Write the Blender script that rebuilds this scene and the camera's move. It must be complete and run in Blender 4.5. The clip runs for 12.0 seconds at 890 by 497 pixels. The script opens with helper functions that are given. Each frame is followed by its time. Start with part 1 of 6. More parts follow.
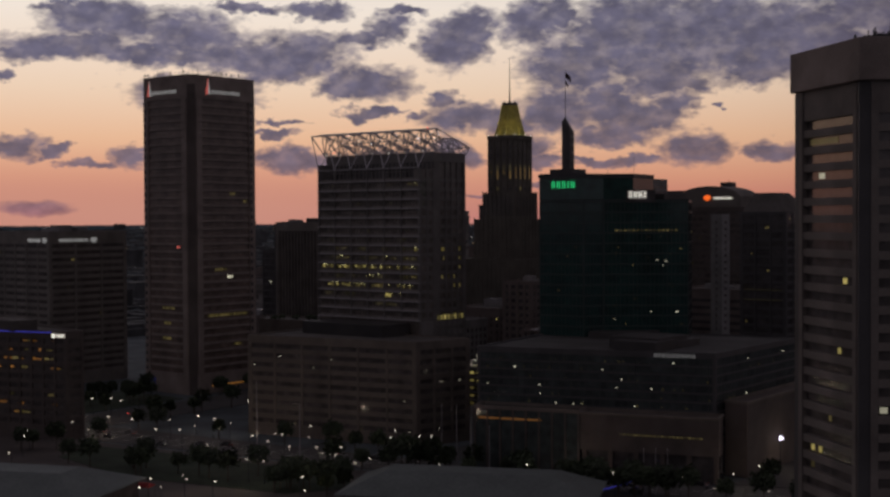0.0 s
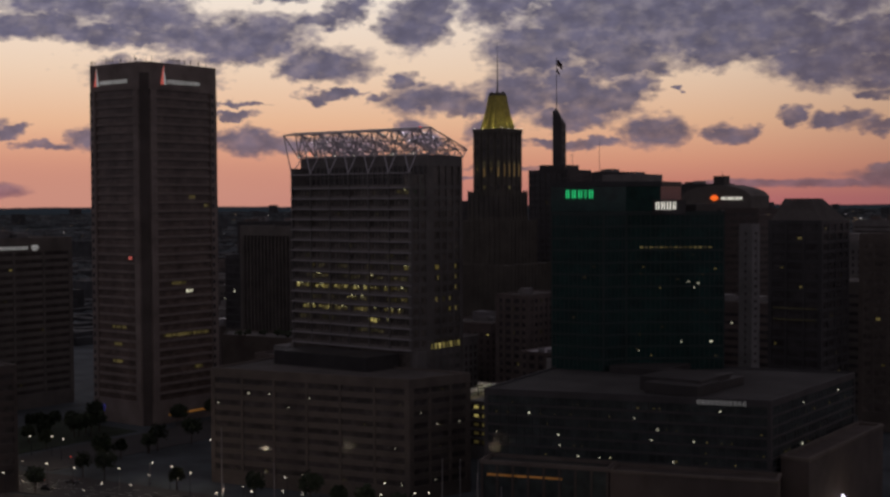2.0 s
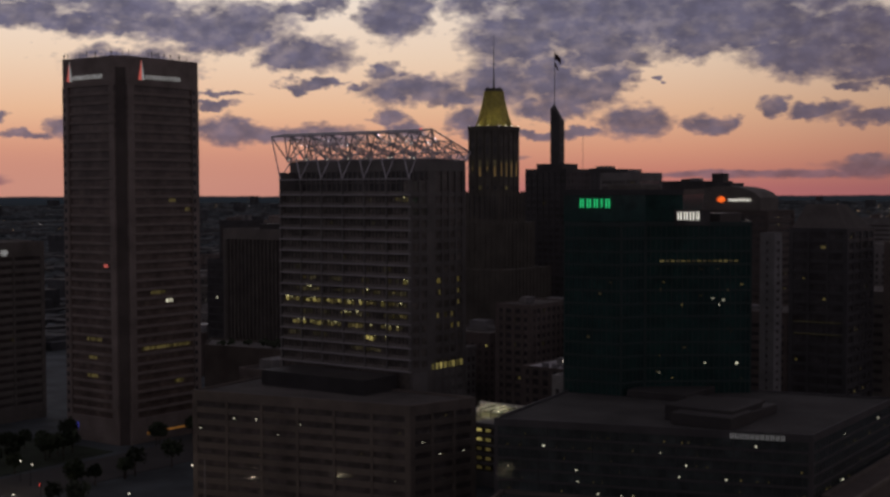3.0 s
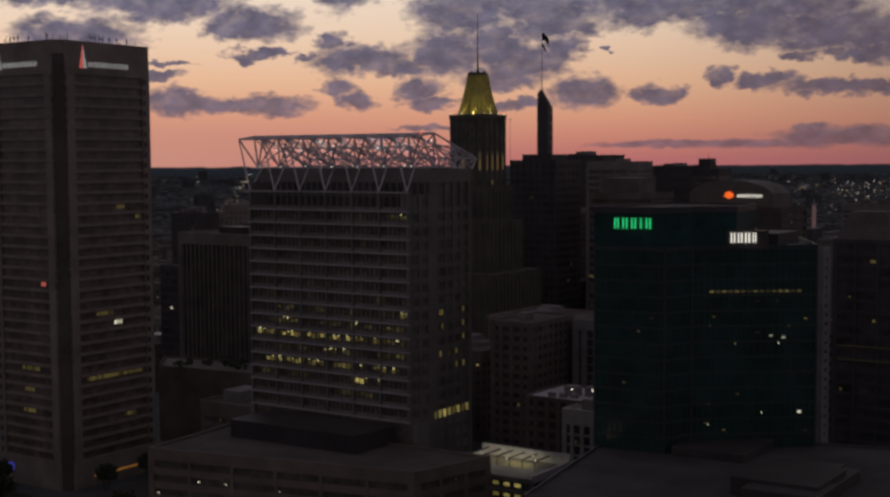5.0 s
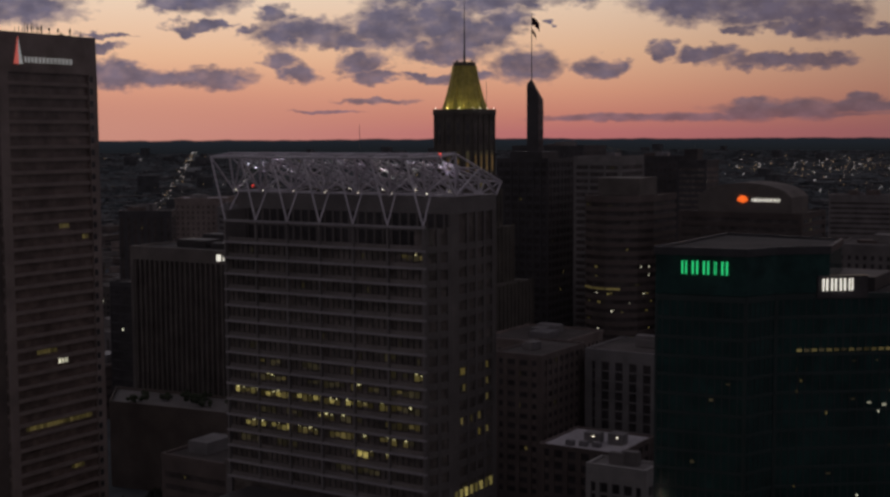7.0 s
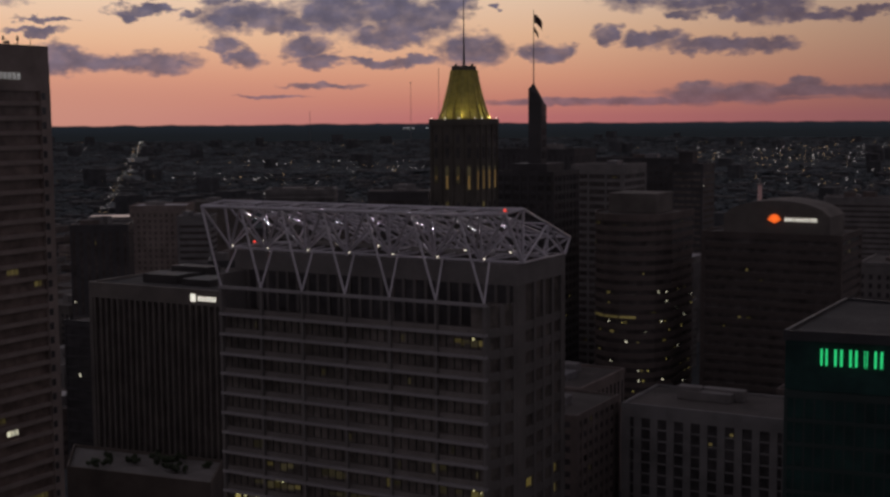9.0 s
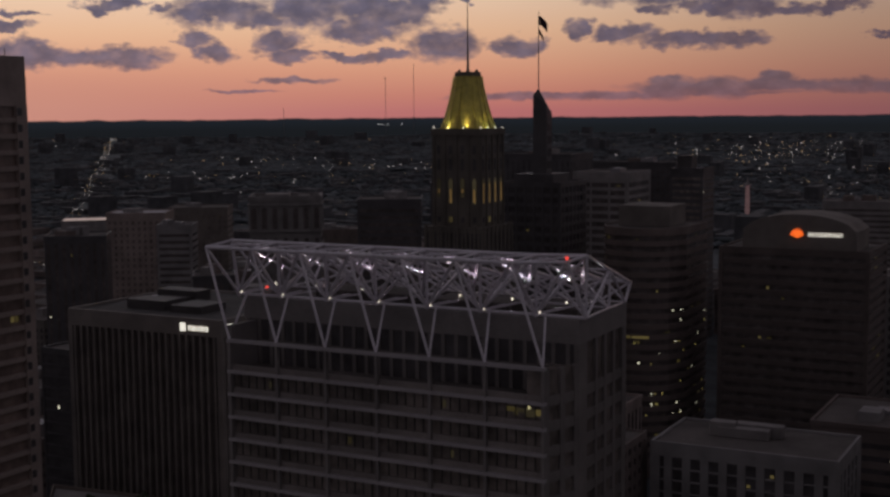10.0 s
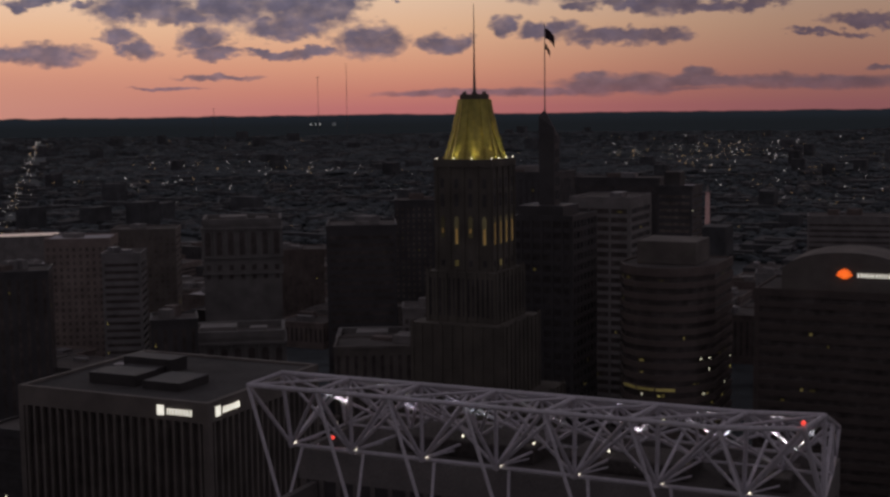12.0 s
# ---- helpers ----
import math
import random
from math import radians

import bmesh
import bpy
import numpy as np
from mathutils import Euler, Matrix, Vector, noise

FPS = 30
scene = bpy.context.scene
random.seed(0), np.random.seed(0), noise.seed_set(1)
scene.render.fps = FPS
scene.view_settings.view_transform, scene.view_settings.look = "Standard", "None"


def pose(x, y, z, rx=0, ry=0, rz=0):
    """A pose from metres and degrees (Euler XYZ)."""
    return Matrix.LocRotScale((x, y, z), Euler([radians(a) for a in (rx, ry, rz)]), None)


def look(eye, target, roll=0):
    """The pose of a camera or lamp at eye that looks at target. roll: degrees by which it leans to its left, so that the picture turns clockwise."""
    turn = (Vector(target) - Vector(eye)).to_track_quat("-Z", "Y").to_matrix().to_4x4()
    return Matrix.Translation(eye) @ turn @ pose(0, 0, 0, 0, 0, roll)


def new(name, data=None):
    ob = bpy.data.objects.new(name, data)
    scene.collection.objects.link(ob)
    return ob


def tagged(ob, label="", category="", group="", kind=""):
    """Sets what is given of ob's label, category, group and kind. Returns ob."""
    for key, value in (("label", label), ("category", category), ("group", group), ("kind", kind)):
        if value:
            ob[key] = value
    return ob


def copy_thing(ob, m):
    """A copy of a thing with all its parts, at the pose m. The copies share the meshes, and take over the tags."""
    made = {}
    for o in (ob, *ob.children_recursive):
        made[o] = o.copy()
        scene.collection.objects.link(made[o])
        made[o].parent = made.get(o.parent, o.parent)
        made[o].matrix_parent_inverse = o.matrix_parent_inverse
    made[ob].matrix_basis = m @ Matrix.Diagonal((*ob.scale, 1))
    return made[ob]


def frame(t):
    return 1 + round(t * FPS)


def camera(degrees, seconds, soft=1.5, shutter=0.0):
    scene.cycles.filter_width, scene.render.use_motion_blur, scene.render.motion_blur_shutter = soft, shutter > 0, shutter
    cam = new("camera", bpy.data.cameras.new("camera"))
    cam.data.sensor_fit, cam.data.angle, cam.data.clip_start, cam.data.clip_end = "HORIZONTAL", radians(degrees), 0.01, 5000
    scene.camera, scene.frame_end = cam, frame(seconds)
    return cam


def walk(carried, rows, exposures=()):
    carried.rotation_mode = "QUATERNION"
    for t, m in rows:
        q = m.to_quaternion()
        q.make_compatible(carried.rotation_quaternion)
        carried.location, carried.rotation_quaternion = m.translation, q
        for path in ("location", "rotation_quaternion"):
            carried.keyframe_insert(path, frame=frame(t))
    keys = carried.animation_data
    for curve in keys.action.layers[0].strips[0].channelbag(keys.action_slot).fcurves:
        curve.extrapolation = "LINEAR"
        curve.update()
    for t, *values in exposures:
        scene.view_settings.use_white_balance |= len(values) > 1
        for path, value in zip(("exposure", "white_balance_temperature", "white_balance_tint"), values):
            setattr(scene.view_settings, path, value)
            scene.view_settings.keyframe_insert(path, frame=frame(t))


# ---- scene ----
cam = camera(37.7, 12.0, soft=2.7)
PATH = [
    (0, look((329.81, -393.18, 85.08), (267.13, -315.30, 82.71), -0.28)),
    (0.5, look((316.23, -380.88, 87.55), (254.18, -302.50, 84.86), -0.29)),
    (1, look((302.60, -368.73, 90.21), (241.19, -289.86, 87.18), -0.36)),
    (1.5, look((289.07, -356.66, 92.94), (228.24, -277.36, 89.56), -0.31)),
    (2, look((275.62, -344.67, 95.73), (215.36, -264.95, 91.99), -0.26)),
    (2.5, look((262.26, -332.71, 98.58), (202.61, -252.55, 94.46), -0.20)),
    (3, look((249.01, -320.82, 101.48), (189.96, -240.24, 96.97), -0.14)),
    (5, look((197.51, -275.17, 113.35), (141.71, -192.46, 106.57), -0.30)),
    (5.5, look((184.83, -263.93, 116.23), (129.98, -180.65, 108.86), -0.29)),
    (6, look((172.28, -252.76, 119.09), (118.32, -168.93, 111.19), -0.25)),
    (6.5, look((159.77, -241.88, 121.95), (106.72, -157.53, 113.55), -0.27)),
    (7, look((147.29, -231.23, 124.82), (95.19, -146.33, 116.00), -0.29)),
    (9, look((97.72, -187.78, 135.67), (49.17, -100.93, 125.66), -0.41)),
    (9.5, look((85.20, -176.69, 138.39), (37.57, -89.36, 128.17), -0.44)),
    (10, look((72.63, -165.64, 141.05), (25.96, -77.82, 130.61), -0.47)),
    (10.5, look((60.11, -154.75, 143.61), (14.44, -66.42, 133.03), -0.49)),
    (11, look((47.64, -144.04, 146.06), (3.04, -55.17, 135.42), -0.53)),
    (11.5, look((35.17, -133.39, 148.55), (-8.14, -43.89, 137.85), -0.64)),
    (12, look((22.69, -122.87, 151.08), (-19.04, -32.62, 140.34), -0.70)),
]
walk(cam, PATH)

# ---- dusk sky: graded glow, cloud deck, dark east ----
world = bpy.data.worlds.new("dusk")
scene.world = world
world.use_nodes = True
wt = world.node_tree
wt.nodes.clear()


def wnode(kind, **settings):
    n = wt.nodes.new(kind)
    for key, value in settings.items():
        setattr(n, key, value)
    return n


def wmath(op, a, b=None, c=None, clamp=False):
    n = wnode("ShaderNodeMath", operation=op, use_clamp=clamp)
    for k, v in enumerate((a, b, c)):
        if v is None:
            continue
        if isinstance(v, (int, float)):
            n.inputs[k].default_value = v
        else:
            wt.links.new(v, n.inputs[k])
    return n.outputs[0]


def wvec(op, a, b=None):
    n = wnode("ShaderNodeVectorMath", operation=op)
    for k, v in enumerate((a, b)):
        if v is None:
            continue
        if isinstance(v, tuple):
            n.inputs[k].default_value = v
        else:
            wt.links.new(v, n.inputs[k])
    return n.outputs["Value"] if op in ("LENGTH", "DOT_PRODUCT") else n.outputs[0]


def wscale(a, k):
    n = wnode("ShaderNodeVectorMath", operation="SCALE")
    wt.links.new(a, n.inputs[0])
    wt.links.new(k, n.inputs["Scale"])
    return n.outputs[0]


def wmix(f, a, b):
    n = wnode("ShaderNodeMix", data_type="RGBA")
    for k, v in ((0, f), (6, a), (7, b)):
        if isinstance(v, (tuple, float, int)):
            n.inputs[k].default_value = v if k == 0 else (*v, 1)
        else:
            wt.links.new(v, n.inputs[k])
    return n.outputs[2]


def wramp(value, stops):
    n = wnode("ShaderNodeValToRGB")
    e = n.color_ramp.elements
    e[0].position, e[0].color = stops[0][0], (*stops[0][1], 1)
    e[1].position, e[1].color = stops[1][0], (*stops[1][1], 1)
    for p, c in stops[2:]:
        e.new(p).color = (*c, 1)
    wt.links.new(value, n.inputs[0])
    return n.outputs[0]


def wrange(value, a, b, c=0.0, d=1.0):
    n = wnode("ShaderNodeMapRange", interpolation_type="SMOOTHSTEP")
    wt.links.new(value, n.inputs[0])
    for k, v in enumerate((a, b, c, d)):
        n.inputs[k + 1].default_value = v
    return n.outputs[0]


wdir = wnode("ShaderNodeTexCoord").outputs["Generated"]
wsep = wnode("ShaderNodeSeparateXYZ")
wt.links.new(wdir, wsep.inputs[0])
azim = wmath("MULTIPLY", wmath("ARCTAN2", wsep.outputs[0], wsep.outputs[1]), 57.29578)
elev = wmath("MULTIPLY", wmath("ARCSINE", wsep.outputs[2]), 57.29578)
wcomb = wnode("ShaderNodeCombineXYZ")
wt.links.new(azim, wcomb.inputs[0])
wt.links.new(elev, wcomb.inputs[1])
flat = wcomb.outputs[0]


def wnoise(scale, detail, stretch=1.0, shift=0.0):
    n = wnode("ShaderNodeTexNoise")
    n.inputs["Scale"].default_value, n.inputs["Detail"].default_value = scale, detail
    n.inputs["Roughness"].default_value = 0.54
    moved = wvec("ADD", wvec("MULTIPLY", flat, (1.0, stretch, 1.0)), (shift, shift * 0.7, shift))
    wt.links.new(moved, n.inputs["Vector"])
    return n.outputs[1]


# ragged outlines: the plane of the clouds is pushed about at two scales
push = wvec("ADD", wvec("MULTIPLY", wvec("SUBTRACT", wnoise(0.55, 3, 1.6, 3.0), (0.5, 0.5, 0.5)), (2.2, 1.15, 0.0)),
            wvec("MULTIPLY", wvec("SUBTRACT", wnoise(2.0, 5, 1.5, 9.0), (0.5, 0.5, 0.5)), (1.15, 0.68, 0.0)))
ragged = wvec("ADD", flat, wscale(push, wrange(elev, 0.4, 3.2, 0.35, 1.0)))
deck = None


def cloud(az, el, half_width, half_height):
    global deck
    away = wvec("MULTIPLY", wvec("SUBTRACT", ragged, (az, el, 0.0)), (1 / half_width, 1 / half_height, 0.0))
    r = wvec("LENGTH", away)
    if deck is None:
        deck = r
    else:
        deck = wmath("SMOOTH_MIN", deck, r, 0.22)


cloud(-53.23, 8.39, 2.75, 0.95)
cloud(-54.63, 7.29, 2.88, 0.60)
cloud(-56.23, 6.96, 1.38, 0.40)
cloud(-49.93, 7.89, 2.38, 1.05)
cloud(-51.84, 7.01, 1.75, 0.60)
cloud(-47.52, 6.97, 2.38, 0.90)
cloud(-44.83, 7.12, 2.12, 1.05)
cloud(-46.31, 6.31, 1.75, 0.55)
cloud(-44.33, 8.99, 1.75, 0.35)
cloud(-42.12, 5.91, 2.05, 0.85)
cloud(-43.36, 5.54, 1.00, 0.40)
cloud(-41.12, 8.23, 1.00, 0.60)
cloud(-42.36, 7.69, 1.38, 0.45)
cloud(-38.39, 7.50, 1.45, 1.20)
cloud(-37.64, 8.34, 1.25, 0.70)
cloud(-34.91, 8.43, 1.62, 1.05)
cloud(-33.80, 8.78, 1.00, 0.80)
cloud(-30.25, 7.86, 3.25, 2.12)
cloud(-27.12, 7.88, 3.75, 1.95)
cloud(-23.83, 7.65, 3.50, 1.80)
cloud(-33.19, 6.58, 2.50, 1.38)
cloud(-33.69, 4.63, 2.12, 1.12)
cloud(-30.74, 4.35, 2.62, 0.85)
cloud(-28.92, 4.68, 1.05, 0.75)
cloud(-31.48, 3.50, 1.88, 0.50)
cloud(-37.66, 4.35, 2.38, 0.65)
cloud(-39.02, 5.10, 0.95, 0.45)
cloud(-35.92, 3.99, 1.50, 0.45)
cloud(-41.88, 4.66, 1.05, 0.17)
cloud(-45.73, 2.66, 1.45, 0.65)
cloud(-46.58, 3.69, 1.50, 0.15)
cloud(-46.08, 4.19, 1.38, 0.12)
cloud(-52.23, 2.69, 0.88, 0.55)
cloud(-53.99, 2.37, 1.30, 0.20)
cloud(-57.00, 3.05, 1.05, 0.65)
cloud(-55.60, 2.90, 0.75, 0.25)
cloud(-27.79, 2.91, 1.65, 0.75)
cloud(-24.71, 2.86, 1.05, 0.45)
cloud(-30.26, 2.41, 1.25, 0.20)
cloud(-56.31, 0.45, 1.55, 0.33)
cloud(-57.59, 6.15, 0.50, 0.30)
cloud(-40.37, 8.96, 1.00, 0.25)
cloud(-47.51, 9.01, 1.50, 0.25)
cloud(-55.07, 8.91, 1.50, 0.30)
cloud(-29.04, 5.66, 2.50, 0.45)
cloud(-25.46, 6.28, 1.75, 0.75)
cloud(-31.96, 7.90, 1.50, 1.00)
cloud(-49.70, 6.94, 1.50, 0.35)
cloud(-22.06, 3.48, 0.55, 0.40)
cloud(-20.29, 3.31, 1.25, 0.35)
cloud(-17.27, 2.97, 2.62, 0.38)
cloud(-15.46, 3.04, 1.50, 0.35)
cloud(-18.16, 0.89, 1.50, 0.45)
cloud(-15.98, 0.94, 1.75, 0.45)
cloud(-20.73, 0.62, 3.00, 0.20)
cloud(-24.32, 0.65, 3.50, 0.17)
cloud(-20.78, 5.53, 2.75, 0.95)
cloud(-17.31, 5.31, 3.00, 1.05)
cloud(-15.04, 4.77, 1.50, 0.85)
cloud(-18.90, 4.30, 1.00, 0.25)
cloud(-16.38, 4.35, 1.00, 0.35)
cloud(-27.02, 4.82, 0.30, 0.15)
cloud(-6.70, 3.46, 2.00, 0.28)
cloud(-8.72, 2.87, 1.50, 0.12)
cloud(-16.96, 4.31, 1.25, 0.23)
cloud(-13.61, 4.18, 2.00, 0.30)
cloud(-11.50, 4.24, 1.50, 0.25)
cloud(-14.06, 1.01, 5.75, 0.28)
cloud(-18.42, 1.29, 0.75, 0.25)
cloud(-13.71, 1.36, 0.75, 0.25)
cloud(-8.68, 0.87, 3.75, 0.30)
cloud(-19.40, 0.67, 6.50, 0.12)
cloud(-44.90, 2.40, 1.51, 0.53)
cloud(-43.52, 2.36, 1.01, 0.34)
cloud(-41.65, 2.41, 1.89, 0.48)
cloud(-38.54, 3.14, 0.76, 0.48)
cloud(-37.71, 2.54, 0.88, 0.38)
cloud(-34.54, 2.41, 1.14, 0.24)
cloud(-35.02, 3.02, 1.14, 0.53)
cloud(-30.97, 2.44, 0.76, 0.17)
cloud(-32.70, 2.50, 0.71, 0.12)
cloud(-34.44, 1.38, 1.77, 0.14)
cloud(-36.65, 0.95, 1.51, 0.08)
cloud(-42.29, 4.54, 0.88, 0.24)
cloud(-40.06, 4.40, 0.76, 0.24)
cloud(-49.82, 5.32, 2.78, 0.82)
cloud(-42.61, 4.59, 0.88, 0.22)
cloud(-38.73, 5.17, 0.88, 0.43)
cloud(-31.69, 2.40, 1.50, 0.20)
cloud(-6.21, 1.46, 0.75, 0.12)
cloud(-20.5, 8.6, 3.0, 1.5)
cloud(-22.0, 7.0, 2.2, 0.9)
cloud(-24.5, 6.7, 4.5, 0.95)
cloud(-19.0, 6.6, 3.5, 1.1)
cloud(-29.5, 6.4, 2.4, 0.8)
cloud(-21.3, 5.9, 2.2, 0.5)
cloud(-31.6, 5.2, 1.3, 0.7)
lumps = wmath("MULTIPLY", wmath("SUBTRACT", wnoise(1.5, 5, 1.9, 15.0), 0.5), wrange(elev, 0.4, 3.0, 0.4, 1.0))
deck = wmath("ADD", deck, wmath("MULTIPLY", lumps, 1.0))
# loose scraps of cloud high up
scrap = wmath("ADD", 1.0, wmath("MULTIPLY", wmath("SUBTRACT", 0.66, wnoise(0.9, 4, 2.6, 55.0)), 7.0))
scrap = wmath("ADD", scrap, wrange(elev, 5.5, 2.5, 0.0, 2.0))
deck = wmath("SMOOTH_MIN", deck, scrap, 0.15)
cover = wrange(deck, 1.24, 0.88)
core = wrange(deck, 1.10, 0.35)
height01 = wmath("MULTIPLY", elev, 1 / 90, clamp=True)
glow = wramp(height01, [(0.0, (0.48, 0.160, 0.158)), (0.10, (0.84, 0.74, 0.65)), (0.008, (0.56, 0.213, 0.162)), (0.020, (0.67, 0.312, 0.202)),
                        (0.038, (0.76, 0.455, 0.288)), (0.062, (0.80, 0.595, 0.442)), (0.16, (0.38, 0.36, 0.40)), (0.35, (0.125, 0.125, 0.155)),
                        (1.0, (0.078, 0.080, 0.105))])
grey = wramp(height01, [(0.0, (0.26, 0.115, 0.130)), (0.12, (0.118, 0.112, 0.162)), (0.014, (0.195, 0.128, 0.145)), (0.028, (0.155, 0.118, 0.147)),
                        (0.048, (0.128, 0.110, 0.148)), (0.075, (0.120, 0.110, 0.156)), (0.35, (0.055, 0.056, 0.075))])
# the glow is more orange to the south-west
low_glow = wmath("MULTIPLY", wrange(azim, -25.0, -50.0, 0.0, 0.85), wrange(elev, 3.2, 0.2))
glow = wmix(low_glow, glow, (0.56, 0.268, 0.200))
mottle = wnoise(1.3, 3, 1.5, 20.0)
grey = wmix(wrange(mottle, 0.40, 0.78, 0.0, 0.6), grey, wmix(0.28, grey, glow))
shade = wrange(wnoise(0.95, 3, 1.5, 70.0), 0.34, 0.68, 0.86, 1.26)
grey = wvec("MULTIPLY", wscale(grey, shade), (1.04, 1.03, 1.06))
west = wmix(wmath("MULTIPLY", cover, wrange(core, 0.0, 0.75, 0.58, 1.0)), glow, grey)
toward = wvec("DOT_PRODUCT", wdir, (-0.56, 0.83, 0.0))
west = wmix(wrange(azim, -28.0, -6.0, 0.0, 0.55), west, (0.10, 0.055, 0.065))
west = wscale(west, wrange(azim, -14.0, -48.0, 0.92, 1.06))
sky = wmix(wrange(toward, 0.25, 0.86), (0.121, 0.108, 0.123), west)
# land beyond the last hills, its bluish distance haze put into the colour
ridge = wmath("ADD", elev, wmath("MULTIPLY", wmath("SUBTRACT", wnoise(0.8, 4, 1.0, 40.0), 0.5), 0.22))
land = wmix(wrange(elev, -0.8, -0.28), (0.0100, 0.0115, 0.0140), (0.0125, 0.0155, 0.0210))
sky = wmix(wrange(ridge, -0.22, -0.30), sky, land)
wback = wnode("ShaderNodeBackground")
wt.links.new(sky, wback.inputs[0])
wback.inputs[1].default_value = 1.0
wt.links.new(wback.outputs[0], wnode("ShaderNodeOutputWorld").inputs[0])

# ---- materials ----
def material(name, base, rough=0.8, metal=0.0, grain=6.0, vary=0.25, bump=0.3, coarse=0.12, per_object=0.0, glow=None, power=0.0, spec=0.5):
    m = bpy.data.materials.new(name)
    m.use_nodes = True
    t = m.node_tree
    b = t.nodes["Principled BSDF"]
    b.inputs["Roughness"].default_value, b.inputs["Metallic"].default_value = rough, metal
    b.inputs["Specular IOR Level"].default_value = spec
    place = t.nodes.new("ShaderNodeTexCoord").outputs["Object"]
    value = None
    for scale, weight in ((grain, vary), (coarse, vary)):
        n = t.nodes.new("ShaderNodeTexNoise")
        n.inputs["Scale"].default_value, n.inputs["Detail"].default_value = scale, 5
        t.links.new(place, n.inputs["Vector"])
        r = t.nodes.new("ShaderNodeMapRange")
        t.links.new(n.outputs[0], r.inputs[0])
        for k, v in enumerate((0.3, 0.7, 1 - weight, 1 + weight)):
            r.inputs[k + 1].default_value = v
        if value is None:
            value, fine = r.outputs[0], n.outputs[0]
        else:
            q = t.nodes.new("ShaderNodeMath")
            q.operation = "MULTIPLY"
            t.links.new(value, q.inputs[0])
            t.links.new(r.outputs[0], q.inputs[1])
            value = q.outputs[0]
    if per_object:
        info = t.nodes.new("ShaderNodeObjectInfo")
        r = t.nodes.new("ShaderNodeMapRange")
        t.links.new(info.outputs["Random"], r.inputs[0])
        r.inputs[3].default_value, r.inputs[4].default_value = 1 - per_object, 1 + per_object
        q = t.nodes.new("ShaderNodeMath")
        q.operation = "MULTIPLY"
        t.links.new(value, q.inputs[0])
        t.links.new(r.outputs[0], q.inputs[1])
        value = q.outputs[0]
    tone = t.nodes.new("ShaderNodeVectorMath")
    tone.operation = "SCALE"
    tone.inputs[0].default_value = base
    t.links.new(value, tone.inputs["Scale"])
    t.links.new(tone.outputs[0], b.inputs["Base Color"])
    if bump:
        k = t.nodes.new("ShaderNodeBump")
        k.inputs["Strength"].default_value, k.inputs["Distance"].default_value = bump, 0.05
        t.links.new(fine, k.inputs["Height"])
        t.links.new(k.outputs[0], b.inputs["Normal"])
    if glow:
        b.inputs["Emission Color"].default_value = (*glow, 1)
        b.inputs["Emission Strength"].default_value = power
        if per_object:
            q = t.nodes.new("ShaderNodeMath")
            q.operation = "MULTIPLY"
            q.inputs[1].default_value = power
            t.links.new(value, q.inputs[0])
            t.links.new(q.outputs[0], b.inputs["Emission Strength"])
    return m


